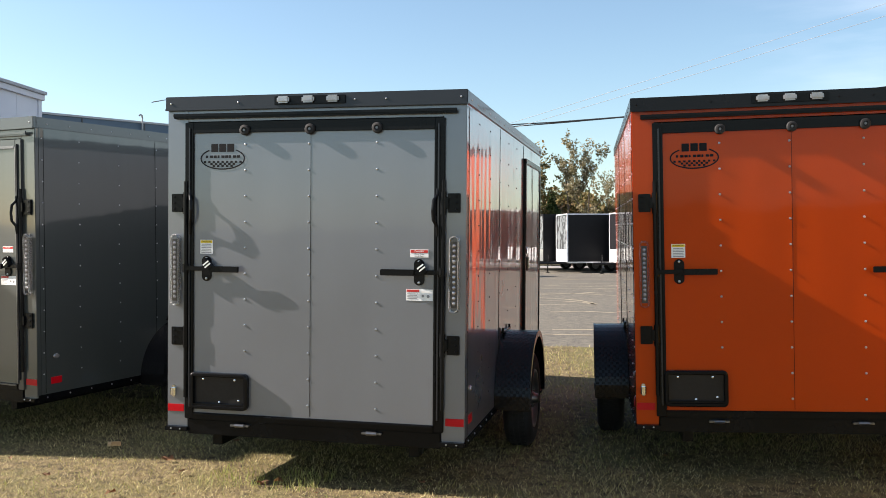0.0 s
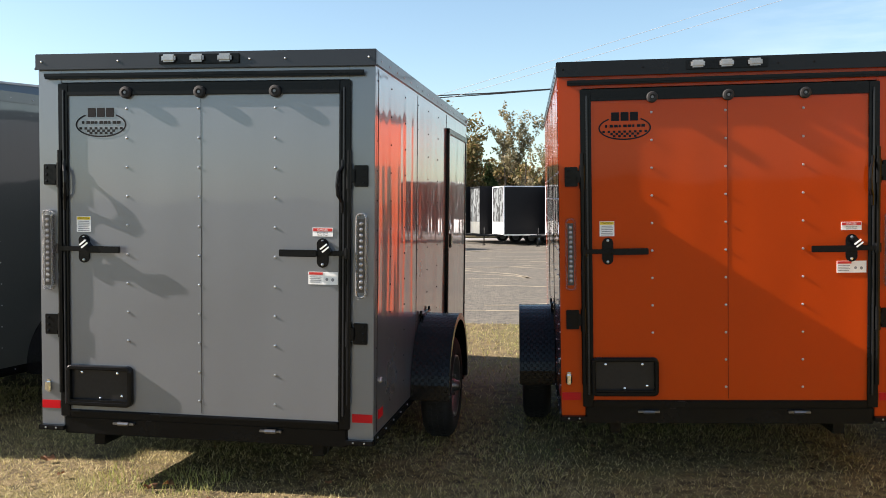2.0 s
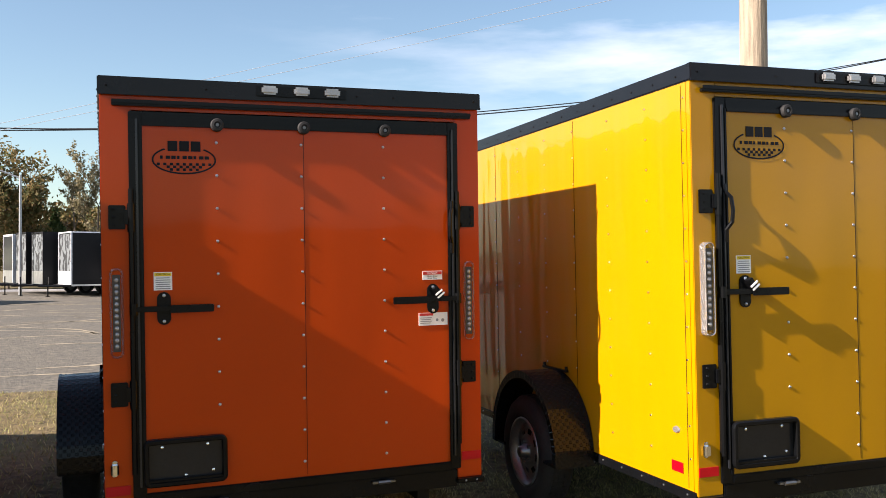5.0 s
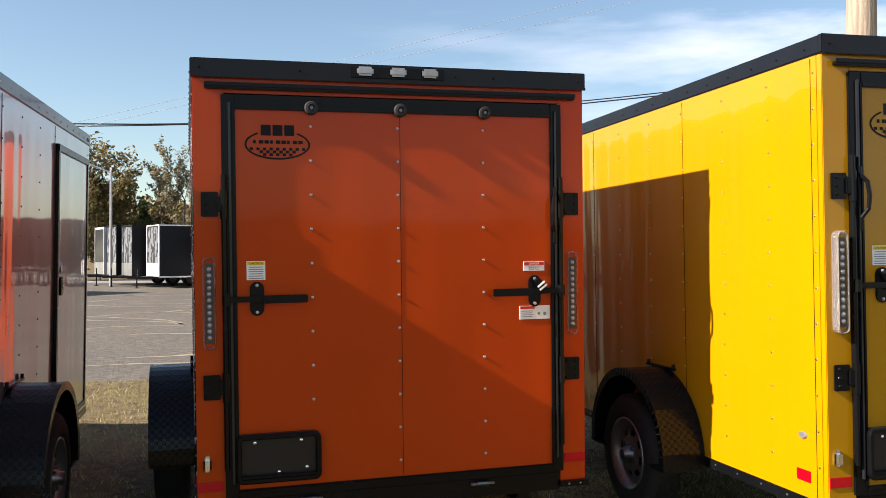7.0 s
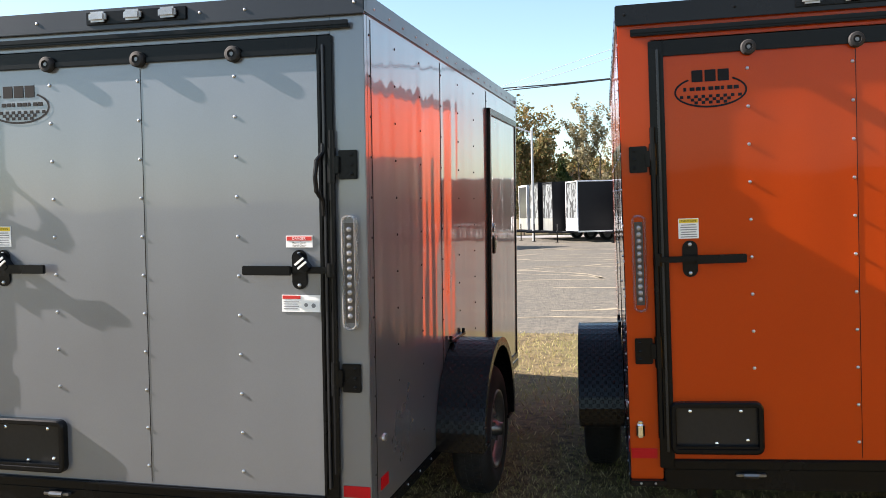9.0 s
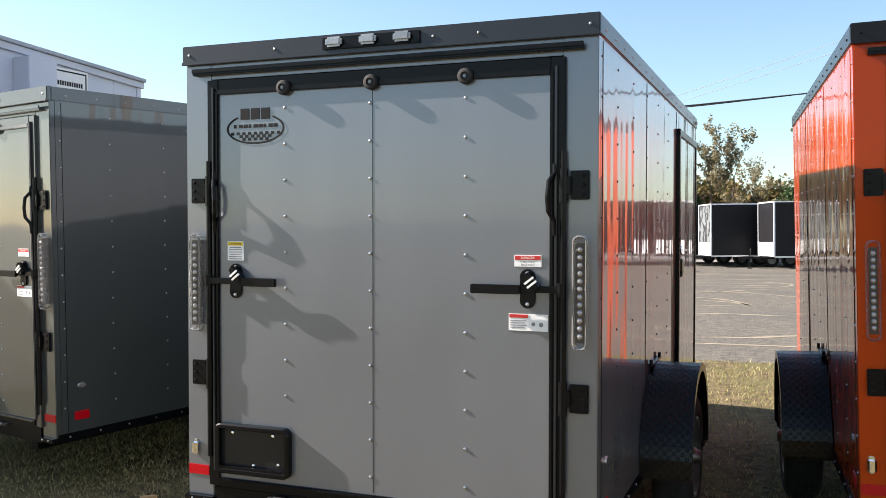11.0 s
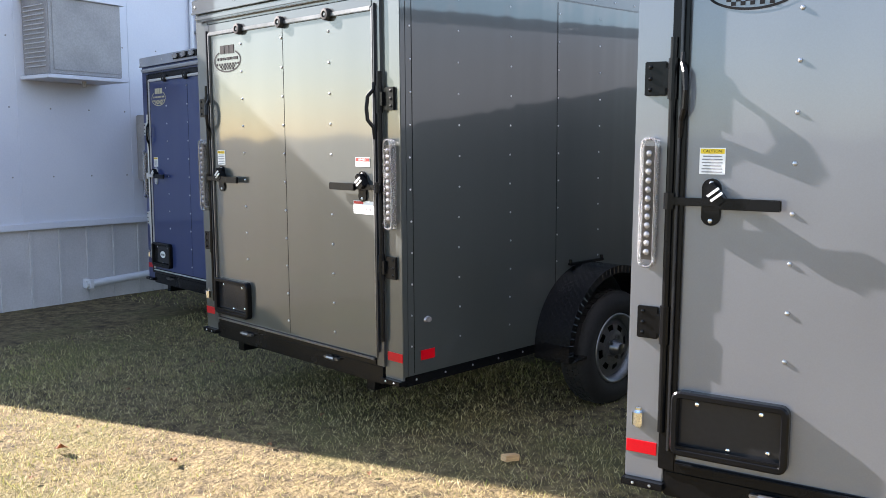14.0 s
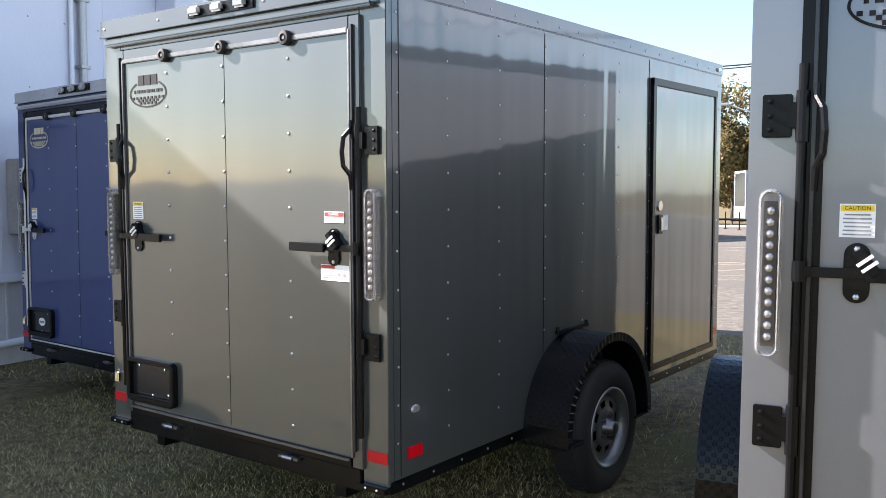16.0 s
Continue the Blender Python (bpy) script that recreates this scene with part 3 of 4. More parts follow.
def cargo_trailer(label, at, paint_mat, trim_mat, flush=False, side_door=True, marker_shift=0.0, length=LENGTH, bead=None, badge_mat=None, hardware=M_BLACK, lock_up=0.0, edging=M_BLACK):
    bead = bead or M_BLACK
    px, py, pz, pitch, roll, yaw = at
    thing = tagged(new("cargo_trailer"), label, "trailer", "cargo trailers in a row")
    thing.matrix_world = pose(px, py, pz, 0, 0, yaw) @ pose(0, 0, 0, pitch, 0, 0) @ pose(0, 0, 0, 0, roll, 0)
    H, L = HALF, length
    # shell
    for s in (-1, 1):
        wall = part("side_wall", slab(*sorted((s * (H - 0.03), s * H)), 0.035, L, BOTTOM + 0.03, TOP - 0.075), paint_mat, thing, "riveted sheet-metal side")
        cols = [0.06, 0.39, 0.78, 1.185, 1.57, 1.98, 2.385, 2.80, 3.20, L - 0.05]
        rows = [2.29 - 0.1535 * i for i in range(12)]
        pts = []
        for c in cols:
            door_here = side_door and s > 0 and 2.42 < c < L - 0.1
            for z in rows:
                arch = abs(c - 1.477) < 0.50 and z < 0.90
                if not door_here and not arch:
                    pts.append((s * H, c + 0.004 * math.sin(c * 9 + z * 7), z))
        part("side_rivets", domes(pts, (s, 0, 0), 0.0058), M_STEEL if paint_mat not in (M_SILVER,) else M_TRIM_GREY, wall, kind="stuff")
        for c in (0.073, 1.172, 2.372):
            part("sheet_seam", slab(*sorted((s * (H - 0.001), s * (H + 0.0022))), c - 0.0011, c + 0.0011, BOTTOM + 0.04, TOP - 0.09), M_TRIM, wall)
        rail = part("bottom_rail", slab(*sorted((s * (H - 0.02), s * (H + 0.006))), 0.01, L, BOTTOM - 0.02, BOTTOM + 0.03, 0.003), M_BLACK, thing, "black bottom rail")
        part("rail_screws", domes([(s * (H + 0.006), 0.08 + 0.2 * i, BOTTOM + 0.008) for i in range(int(L / 0.2))], (s, 0, 0), 0.006), M_STEEL, rail, kind="stuff")
        trim = part("roof_trim", slab(*sorted((s * (H - 0.03), s * (H + 0.008))), 0.0, L, TOP - 0.078, TOP, 0.004), trim_mat, thing)
        part("trim_screws", domes([(s * (H + 0.008), 0.10 + 0.2 * i, TOP - 0.045) for i in range(int(L / 0.2))], (s, 0, 0), 0.006), M_BLACK if trim_mat is M_TRIM else M_STEEL, trim, kind="stuff")
    part("roof", slab(-H + 0.03, H - 0.03, 0.02, L, TOP - 0.03, TOP - 0.004), M_ALU, thing, "bare metal roof")
    part("front_wall", slab(-H + 0.03, H - 0.03, L - 0.03, L - 0.002, BOTTOM + 0.03, TOP - 0.035), paint_mat, thing)
    part("trailer_floor", slab(-H + 0.03, H - 0.03, 0.06, L - 0.03, BOTTOM - 0.01, BOTTOM + 0.03), M_BLACK, thing)
    for x in (-0.62, 0.62):
        part("chassis_rail", slab(x - 0.03, x + 0.03, 0.05, L + 0.1, BOTTOM - 0.10, BOTTOM - 0.012), M_BLACK, thing)
    bm = bmesh.new()
    for s in (-1, 1):
        tube(bm, (s * 0.62, L - 0.2, BOTTOM - 0.06), (s * 0.04, L + 0.85, BOTTOM - 0.06), 0.04, 4)
    tube(bm, (0, L + 0.75, BOTTOM - 0.04), (0, L + 1.1, BOTTOM - 0.04), 0.045, 8)
    part("tongue", bm, M_BLACK, thing, "black A-frame tow tongue")
    bm = bmesh.new()
    tube(bm, (0, L + 0.62, GROUND_Z - pz + 0.01), (0, L + 0.62, BOTTOM + 0.28), 0.028, 12)
    tube(bm, (0, L + 0.62, GROUND_Z - pz - 0.01), (0, L + 0.62, GROUND_Z - pz + 0.02), 0.08, 12)
    part("tongue_jack", bm, M_BLACK, thing)
    # rear frame
    for s in (-1, 1):
        post = part("rear_post", slab(*sorted((s * 0.795, s * H)), 0.0, 0.034, BOTTOM + 0.012, TOP - 0.078, 0.003), paint_mat, thing, "painted rear corner post")
        part("rear_reflector", slab(*sorted((s * 0.818, s * 0.926)), -0.004, 0.0, 0.527, 0.571, 0.001), M_RED, post, "red reflective strip")
        bm = slab(*sorted((s * 0.785, s * (H + 0.004))), -0.03, 0.03, BOTTOM - 0.012, BOTTOM + 0.012, 0.003)
        foot = part("corner_foot", bm, M_BLACK, thing)
        part("foot_bolts", domes([(s * 0.83, -0.03, BOTTOM + 0.001), (s * 0.89, -0.03, BOTTOM + 0.001)], (0, -1, 0), 0.006), M_STEEL, foot, kind="stuff")
        tail_light(thing, s, *((1.155, 1.568) if flush else (1.175, 1.612)), not flush)
        sm = part("side_marker", tube(bmesh.new(), (s * (H + 0.001), 0.165, 0.722), (s * (H + 0.009), 0.165, 0.722), 0.028, 16, 0.022), M_LENS, thing, "clear oval side marker")
        for v in sm.data.vertices:
            v.co.z = 0.722 + (v.co.z - 0.722) * 0.62
        part("side_reflector", slab(*sorted((s * H, s * (H + 0.004))), 0.115, 0.21, 0.522, 0.572, 0.001), M_RED, thing, "red side reflector")
    bm = bmesh.new()
    tube(bm, (-0.886, -0.006, 0.672), (-0.886, -0.006, 0.628), 0.020, 12)
    box(bm, -0.898, -0.874, -0.008, 0, 0.615, 0.690, 0.004)
    part("tie_loop", bm, M_CHROME, thing, "small chrome latch loop")
    part("header_panel", slab(-0.795, 0.795, 0.0, 0.034, 2.292, TOP - 0.078, 0.002), paint_mat, thing)
    trim = part("rear_roof_trim", slab(-H - 0.008, H + 0.008, -0.018, 0.018, TOP - 0.078, TOP + 0.002, 0.004), trim_mat, thing)
    part("trim_lip", slab(-H - 0.008, H + 0.008, -0.024, -0.016, TOP - 0.083, TOP - 0.070, 0.002), trim_mat, trim)
    part("trim_screws", domes([(x, -0.018, TOP - 0.040) for x in (-0.90, -0.46, 0.46, 0.90, 0.27)], (0, -1, 0), 0.007), M_BLACK if trim_mat is M_TRIM else M_STEEL, trim, kind="stuff")
    mk = part("marker_lamp_bar", slab(-0.225 + marker_shift, 0.215 + marker_shift, -0.028, -0.018, TOP - 0.062, TOP - 0.012, 0.002), M_BLACK, thing, "row of three clear marker lamps")
    for x in (-0.165, -0.010, 0.142):
        part("marker_lens", slab(x + marker_shift - 0.038, x + marker_shift + 0.038, -0.052, -0.027, TOP - 0.055, TOP - 0.014, 0.009), M_LENS, mk)
    rail = slab(-0.878, 0.878, -0.028, 0.0, 2.308, 2.324, 0.003)
    box(rail, -0.878, 0.878, -0.034, -0.024, 2.318, 2.336, 0.002)
    part("drip_rail", rail, edging if hardware is M_BLACK else M_ROOF, thing, "drip rail above the door")
    # door
    door = part("ramp_door", slab(-0.75, 0.75, -0.012, 0.024, 0.53, 2.222), paint_mat, thing, "riveted ramp door, closed")
    bm = bmesh.new()
    box(bm, -0.0011, 0.0011, -0.0132, -0.0119, 0.54, 2.20)
    part("door_seam", bm, M_TRIM, door)
    pts = [(x, -0.012, 2.150 - 0.1545 * i) for x in (-0.415, -0.012, 0.405) for i in range(11) if not (x < -0.3 and i > 8)]
    part("door_rivets", domes(pts, (0, -1, 0), 0.008), M_STEEL, door, kind="stuff")
    for s in (-1, 1):
        part("door_edge", slab(*sorted((s * 0.7505, s * 0.808)), -0.016, 0.030, 0.49, 2.285, 0.003), edging, door, "dark door edging")
        bd = slab(*sorted((s * 0.748, s * 0.762)), -0.024, -0.012, 0.53, 2.235, 0.003)
        part("edge_bead", bd, bead, door)
        part("edge_channel", slab(*sorted((s * 0.768, s * 0.778)), -0.028, -0.014, 0.56, 2.25, 0.002), M_TRIM_GREY, door)
    part("door_head", slab(-0.7495, 0.7495, -0.016, 0.030, 2.2225, 2.285, 0.003), edging, door)
    part("head_bead", slab(-0.75, 0.75, -0.026, -0.012, 2.219, 2.240, 0.003), bead, door)
    part("door_sill", slab(-0.75, 0.75, -0.022, 0.030, 0.490, 0.5295, 0.003), M_BLACK, door)
    part("sill_bead", slab(-0.745, 0.745, -0.032, -0.018, 0.516, 0.526, 0.002), bead, door)
    part("rear_beam", slab(-0.79, 0.79, -0.008, 0.05, 0.395, 0.486, 0.005), M_BLACK, thing, "black rear cross beam")
    for x in (-0.44, 0.385):
        bm = bmesh.new()
        box(bm, x - 0.06, x + 0.06, -0.030, -0.008, 0.458, 0.470, 0.002)
        tube(bm, (x - 0.03, -0.026, 0.464), (x + 0.03, -0.026, 0.464), 0.012, 8)
        part("beam_catch", bm, M_HUB, thing, "dull zinc catch on the beam")
    for x in (-0.412, 0.0, 0.41):
        bp = lathe([(0.0, 0.031), (0.021, 0.031), (0.027, 0.027), (0.029, 0.016), (0.022, 0.014), (0.021, 0.0005)], 0, 0, 1, 20)
        bmesh.ops.rotate(bp, verts=bp.verts, cent=(0, 0, 0), matrix=Matrix.Rotation(radians(-90), 3, "Z"))
        bmesh.ops.translate(bp, verts=bp.verts, vec=(x, -0.016, 2.232))
        bump_ob = part("rubber_bumper", bp, M_RUBBER, thing, "round black rubber bumper")
        part("bumper_screw", tube(bmesh.new(), (x, -0.041, 2.232), (x, -0.035, 2.232), 0.008, 8), M_HUB, bump_ob)
    for s in (-1, 1):
        lock_set(thing, s, flush and s < 0, hardware, lock_up)
    # plate box
    pb = part("plate_box", frame_ring(-0.762, -0.386, 0.556, 0.776, -0.046, -0.012, 0.024, r=0.03), M_BLACK, thing, "black number plate box")
    part("plate_back", slab(-0.742, -0.406, -0.018, -0.0125, 0.572, 0.760), M_PLATE, pb)
    part("plate_lip", slab(-0.744, -0.404, -0.042, -0.026, 0.578, 0.590, 0.002), M_BLACK, pb)
    part("plate_screws", domes([(x, -0.018, z) for x, z in ((-0.68, 0.735), (-0.475, 0.735), (-0.575, 0.598), (-0.45, 0.612))], (0, -1, 0), 0.009), M_CHROME, pb, kind="stuff")
    if hardware is not M_BLACK:
        # a dealer's oval card on the plate
        bm = tube(bmesh.new(), (-0.575, -0.021, 0.67), (-0.575, -0.0185, 0.67), 0.05, 20)
        for v in bm.verts:
            v.co.z = 0.67 + (v.co.z - 0.67) * 0.62
        card = part("oval_card", bm, M_WHITE, pb, "white oval dealer card")
        bm = slab(-0.612, -0.538, -0.0222, -0.0206, 0.661, 0.678)
        part("print_band", bm, M_PRINT, card)
    # stickers and badge
    sticker(thing, "caution_sticker", -0.706, -0.624, 1.462 + lock_up * 1.2, 1.546 + lock_up * 1.2, -0.0125, M_STICKER_YELLOW, "CAUTION", 6, 0.22)
    st = sticker(thing, "danger_sticker", 0.607, 0.715, 1.476 + lock_up * 0.5, 1.521 + lock_up * 0.5, -0.0125, M_STICKER_RED, "DANGER", 0, 0.42)
    lettering("lettering", "Heavy Door\nStand Clear", 0.0115, M_INK, st, 0.661, -0.0165, 1.4885 + lock_up * 0.5)
    ws = part("warning_sticker", slab(0.585, 0.742, -0.0145, -0.0115, 1.241, 1.306), M_WHITE, thing, "white printed safety sticker")
    part("header_band", slab(0.588, 0.662, -0.016, -0.014, 1.291, 1.304), M_STICKER_RED, ws)
    bm = bmesh.new()
    for i in range(4):
        box(bm, 0.592, 0.655 - 0.006 * (i % 2), -0.0157, -0.014, 1.279 - 0.009 * i, 1.282 - 0.009 * i)
    tube(bm, (0.684, -0.0157, 1.268), (0.684, -0.014, 1.268), 0.008, 8)
    tube(bm, (0.715, -0.0157, 1.266), (0.715, -0.014, 1.266), 0.009, 8)
    part("fine_print", bm, M_PRINT, ws, kind="stuff")
    emblem(thing, -0.562, 2.066, -0.0125, badge_mat or M_INK, "pale" if badge_mat else "black")
    # side door on the right
    if side_door:
        x = H
        sd = part("side_door", slab(x + 0.001, x + 0.014, 2.44, L - 0.16, 0.53, 2.205, 0.002), paint_mat, thing, "hinged side door, closed")
        bm = bmesh.new()
        box(bm, x - 0.004, x + 0.022, 2.395, 2.440, 0.495, 2.25, 0.003)
        box(bm, x - 0.004, x + 0.020, L - 0.160, L - 0.125, 0.495, 2.25, 0.003)
        box(bm, x - 0.004, x + 0.024, 2.395, L - 0.125, 2.206, 2.25, 0.003)
        box(bm, x - 0.004, x + 0.022, 2.395, L - 0.125, 0.492, 0.529, 0.003)
        part("door_frame", bm, M_BLACK, sd)
        lb = part("door_latch", slab(x + 0.013, x + 0.028, 2.475, 2.545, 1.32, 1.44, 0.006), M_BLACK, sd, "black flush paddle latch")
        part("latch_paddle", slab(x + 0.026, x + 0.038, 2.495, 2.525, 1.34, 1.42, 0.004), M_CHROME, lb)
        part("key_lock", tube(bmesh.new(), (x + 0.013, 2.51, 1.49), (x + 0.024, 2.51, 1.49), 0.03, 16), M_CHROME, sd)
        part("latch_label", slab(x + 0.0138, x + 0.0155, 2.565, 2.64, 1.34, 1.43), M_WHITE, sd)
        part("front_marker", slab(x, x + 0.006, L - 0.085, L - 0.035, 0.565, 0.615, 0.001), M_RED, thing)
        part("front_roof_lamp", slab(x + 0.008, x + 0.02, L - 0.11, L - 0.05, TOP - 0.055, TOP - 0.03, 0.004), M_LENS, thing)
    # running gear
    r = 0.335
    az = GROUND_Z - pz + r + 0.004
    for s in (-1, 1):
        tilt = s * HALF * math.sin(radians(-roll)) + 1.477 * math.sin(radians(pitch))
        wheel_on(thing, s, 1.477, az - tilt, r)
        fender(thing, s, 1.446, max(0.405, az - tilt + 0.03))
    part("axle", tube(bmesh.new(), (-0.95, 1.477, az - 0.01), (0.95, 1.477, az - 0.01), 0.035, 12), M_BLACK, thing)
    return thing


cargo_trailer("silver metallic cargo trailer with black edging on the grass", (-2.208, 4.896, -0.057, 0.49, 0.83, 2.98), M_SILVER, M_TRIM_GREY, lock_up=0.026)
cargo_trailer("glossy orange cargo trailer with black roof trim", (0.571, 5.774, -0.043, 1.07, -0.87, 6.6), M_ORANGE, M_TRIM, flush=True)
cargo_trailer("bright yellow cargo trailer with black roof trim", (3.212, 5.113, 0.020, -0.27, -0.74, 4.78), M_YELLOW, M_TRIM)
cargo_trailer("dark charcoal cargo trailer half shaded by the building", (-5.440, 5.543, -0.018, 0.95, 0.63, -10.22), M_CHARCOAL, M_EDGE_GREY, bead=M_HUB, edging=M_EDGE_GREY)
cargo_trailer("deep blue cargo trailer parked beside the white building", (-8.06, 6.99, -0.06, 0.0, 0.0, -13.0), M_BLUE, M_ROOF, side_door=False, bead=M_MILL, badge_mat=M_GOLD, hardware=M_MILL)


# ---------------------------------------------------------------- ground
def sheet(name, x0, x1, y0, y1, z, mat, nx, ny, amp, label, seed=0.0):
    bm = bmesh.new()
    xs = [x0 + (x1 - x0) * i / nx for i in range(nx + 1)]
    ys = [y0 + (y1 - y0) * j / ny for j in range(ny + 1)]
    g = [[bm.verts.new((x, y, z + amp * (noise.noise((x * 0.9 + seed, y * 0.9, 0.0)) + 0.5 * noise.noise((x * 3.1, y * 3.1 + seed, 2.0))))) for x in xs] for y in ys]
    for j in range(ny):
        for i in range(nx):
            bm.faces.new((g[j][i], g[j][i + 1], g[j + 1][i + 1], g[j + 1][i]))
    return tagged(part(name, bm, mat, smooth=True), label, "ground", kind="structure")


sheet("ground", -700, 700, -700, 900, -0.05, M_GROUND, 8, 8, 0.0, "dry grass ground reaching the horizon")
sheet("lawn", -16, 14, -8, 12.6, GROUND_Z, M_GROUND, 120, 84, 0.012, "dry straw-coloured lawn with green patches")
sheet("pavement", -60, 60, 12.5, 56, GROUND_Z - 0.03, M_ASPHALT, 12, 12, 0.0, "worn grey asphalt parking lot")


def blades(name, count, region, h, w, mat, seed, label, keep=None, lean=0.8, least=0.1):
    rng = np.random.default_rng(seed)
    x0, x1, y0, y1 = region
    x, y = rng.uniform(x0, x1, count), rng.uniform(y0, y1, count)
    if keep is not None:
        ok = keep(x, y, rng)
        x, y = x[ok], y[ok]
    n = len(x)
    a = rng.uniform(0, 2 * math.pi, n)
    hh, ww = rng.uniform(h[0], h[1], n), rng.uniform(w[0], w[1], n)
    le = rng.uniform(least, lean, n)
    b = rng.uniform(0, 2 * math.pi, n)
    z = np.full(n, GROUND_Z - 0.008)
    base = np.stack([x, y, z], 1)
    sd = np.stack([np.cos(a) * ww, np.sin(a) * ww, 0 * a], 1)
    up = np.stack([np.cos(b) * hh * le, np.sin(b) * hh * le, hh * np.sqrt(np.maximum(0.05, 1 - le ** 2)) + 0.006], 1)
    mid = base + up * 0.55 + np.array([0, 0, 0.003])
    verts = np.stack([base - sd, base + sd, mid + sd * 0.7, mid - sd * 0.7, base + up], 1).reshape(-1, 3)
    k = np.arange(n)[:, None] * 5
    quads, tris = (k + np.array([0, 1, 2, 3])), (k + np.array([3, 2, 4]))
    me = bpy.data.meshes.new(name)
    me.from_pydata(verts.tolist(), [], quads.tolist() + tris.tolist())
    me.materials.append(mat)
    return tagged(new(name, me), label, "grass", kind="stuff")


def patchy(x, y, rng):
    p = np.array([noise.noise((a * 0.8, b * 0.8, 5.0)) for a, b in zip(x, y)])
    return rng.uniform(-0.5, 0.6, len(x)) < p


blades("dry_grass", 215000, (-8.5, 4.8, 3.0, 7.4), (0.010, 0.042), (0.0009, 0.0023), M_STRAW, 1, "short dry straw-coloured grass blades", lean=0.99, least=0.55)
blades("dry_grass", 22000, (-9.9, 6.0, 7.4, 12.6), (0.03, 0.07), (0.002, 0.004), M_STRAW, 2, "short dry straw-coloured grass blades", lean=0.97, least=0.5)
blades("dead_stems", 16000, (-8.5, 4.8, 3.0, 6.4), (0.03, 0.09), (0.0008, 0.0016), M_STRAW, 8, "loose dead straw lying on the lawn", lean=0.997, least=0.88)
blades("green_grass", 46000, (-8.5, 4.8, 2.4, 7.4), (0.015, 0.05), (0.0012, 0.0026), M_GRASS, 3, "patches of short green grass", patchy, lean=0.95, least=0.4)
blades("green_grass", 16000, (-9.9, 6.0, 7.4, 12.6), (0.02, 0.06), (0.002, 0.004), M_GRASS, 9, "patches of short green grass", lean=0.95, least=0.4)
blades("grass_tuft", 420, (-2.95, -2.15, 4.80, 5.25), (0.035, 0.09), (0.0012, 0.0024), M_GRASS, 4, "taller green grass at the trailer's foot", lean=0.7)
blades("grass_tuft", 300, (0.5, 2.4, 4.3, 5.0), (0.05, 0.16), (0.0012, 0.0025), M_STRAW, 6, "tall dry grass stalks", lean=0.6)


def fallen_leaf(x, y, size, turn, mat=M_LEAF):
    bm = bmesh.new()
    n = 9
    rim = []
    for i in range(n):
        a = 2 * math.pi * i / n
        r = size * (0.55 + 0.45 * abs(math.cos(a * 1.5)))
        rim.append(bm.verts.new((r * math.cos(a), 0.7 * r * math.sin(a), 0.35 * size * (0.3 + math.sin(a * 2 + turn)) ** 2)))
    c = bm.verts.new((0, 0, 0.1 * size))
    for i in range(n):
        bm.faces.new((c, rim[i], rim[(i + 1) % n]))
    r = bmesh.ops.solidify(bm, geom=list(bm.faces), thickness=0.002)
    ob = tagged(part("fallen_leaf", bm, mat), "curled dry brown leaf on the grass", "leaf", "fallen leaves")
    ob.matrix_world = pose(x, y, GROUND_Z + 0.028, 12, 8, math.degrees(turn))


lr = random.Random(7)
for x, y, s in ((-2.42, 4.92, 0.055), (-2.50, 4.86, 0.045), (-3.25, 4.45, 0.04), (-2.9, 4.35, 0.05), (-5.9, 4.4, 0.05), (-5.3, 4.6, 0.035), (-3.4, 5.25, 0.05), (-4.4, 4.25, 0.035), (-3.9, 4.7, 0.03), (-2.2, 4.5, 0.04), (-1.6, 4.3, 0.035), (-6.4, 4.3, 0.045)):
    fallen_leaf(x, y, s, lr.uniform(0, 6.28))
for i in range(40):
    fallen_leaf(lr.uniform(-7, 3.5), lr.uniform(3.4, 6.2), lr.uniform(0.012, 0.03), lr.uniform(0, 6.28))
wd = box(bmesh.new(), -0.045, 0.045, -0.019, 0.019, 0.0, 0.03, 0.002)
wood = tagged(part("wood_block", wd, M_WOOD), "short offcut of pale timber lying on the grass", "wood block")
wood.matrix_world = pose(-4.03, 5.56, GROUND_Z + 0.012, 0, 8, 74)

# painted lines and cracks on the lot
bm = bmesh.new()
rr = random.Random(3)
for k in range(34):
    x, y = rr.uniform(-11, 3), rr.uniform(14, 44)
    ang = rr.uniform(-0.5, 0.5)
    for i in range(8):
        nx, ny = x + math.cos(ang) * 0.7, y + math.sin(ang) * 0.7
        w = rr.uniform(0.03, 0.09)
        px_, py_ = -math.sin(ang) * w, math.cos(ang) * w
        bm.faces.new([bm.verts.new((a, b, GROUND_Z - 0.026)) for a, b in ((x - px_, y - py_), (nx - px_, ny - py_), (nx + px_, ny + py_), (x + px_, y + py_))])
        x, y, ang = nx, ny, ang + rr.uniform(-0.6, 0.6)
M_CRACK = material("sealed_crack", (0.27, 0.23, 0.16), rough=0.9, vary=0.15)
tagged(part("asphalt_cracks", bm, M_CRACK), "pale sand-filled cracks in the asphalt", "crack", kind="structure")


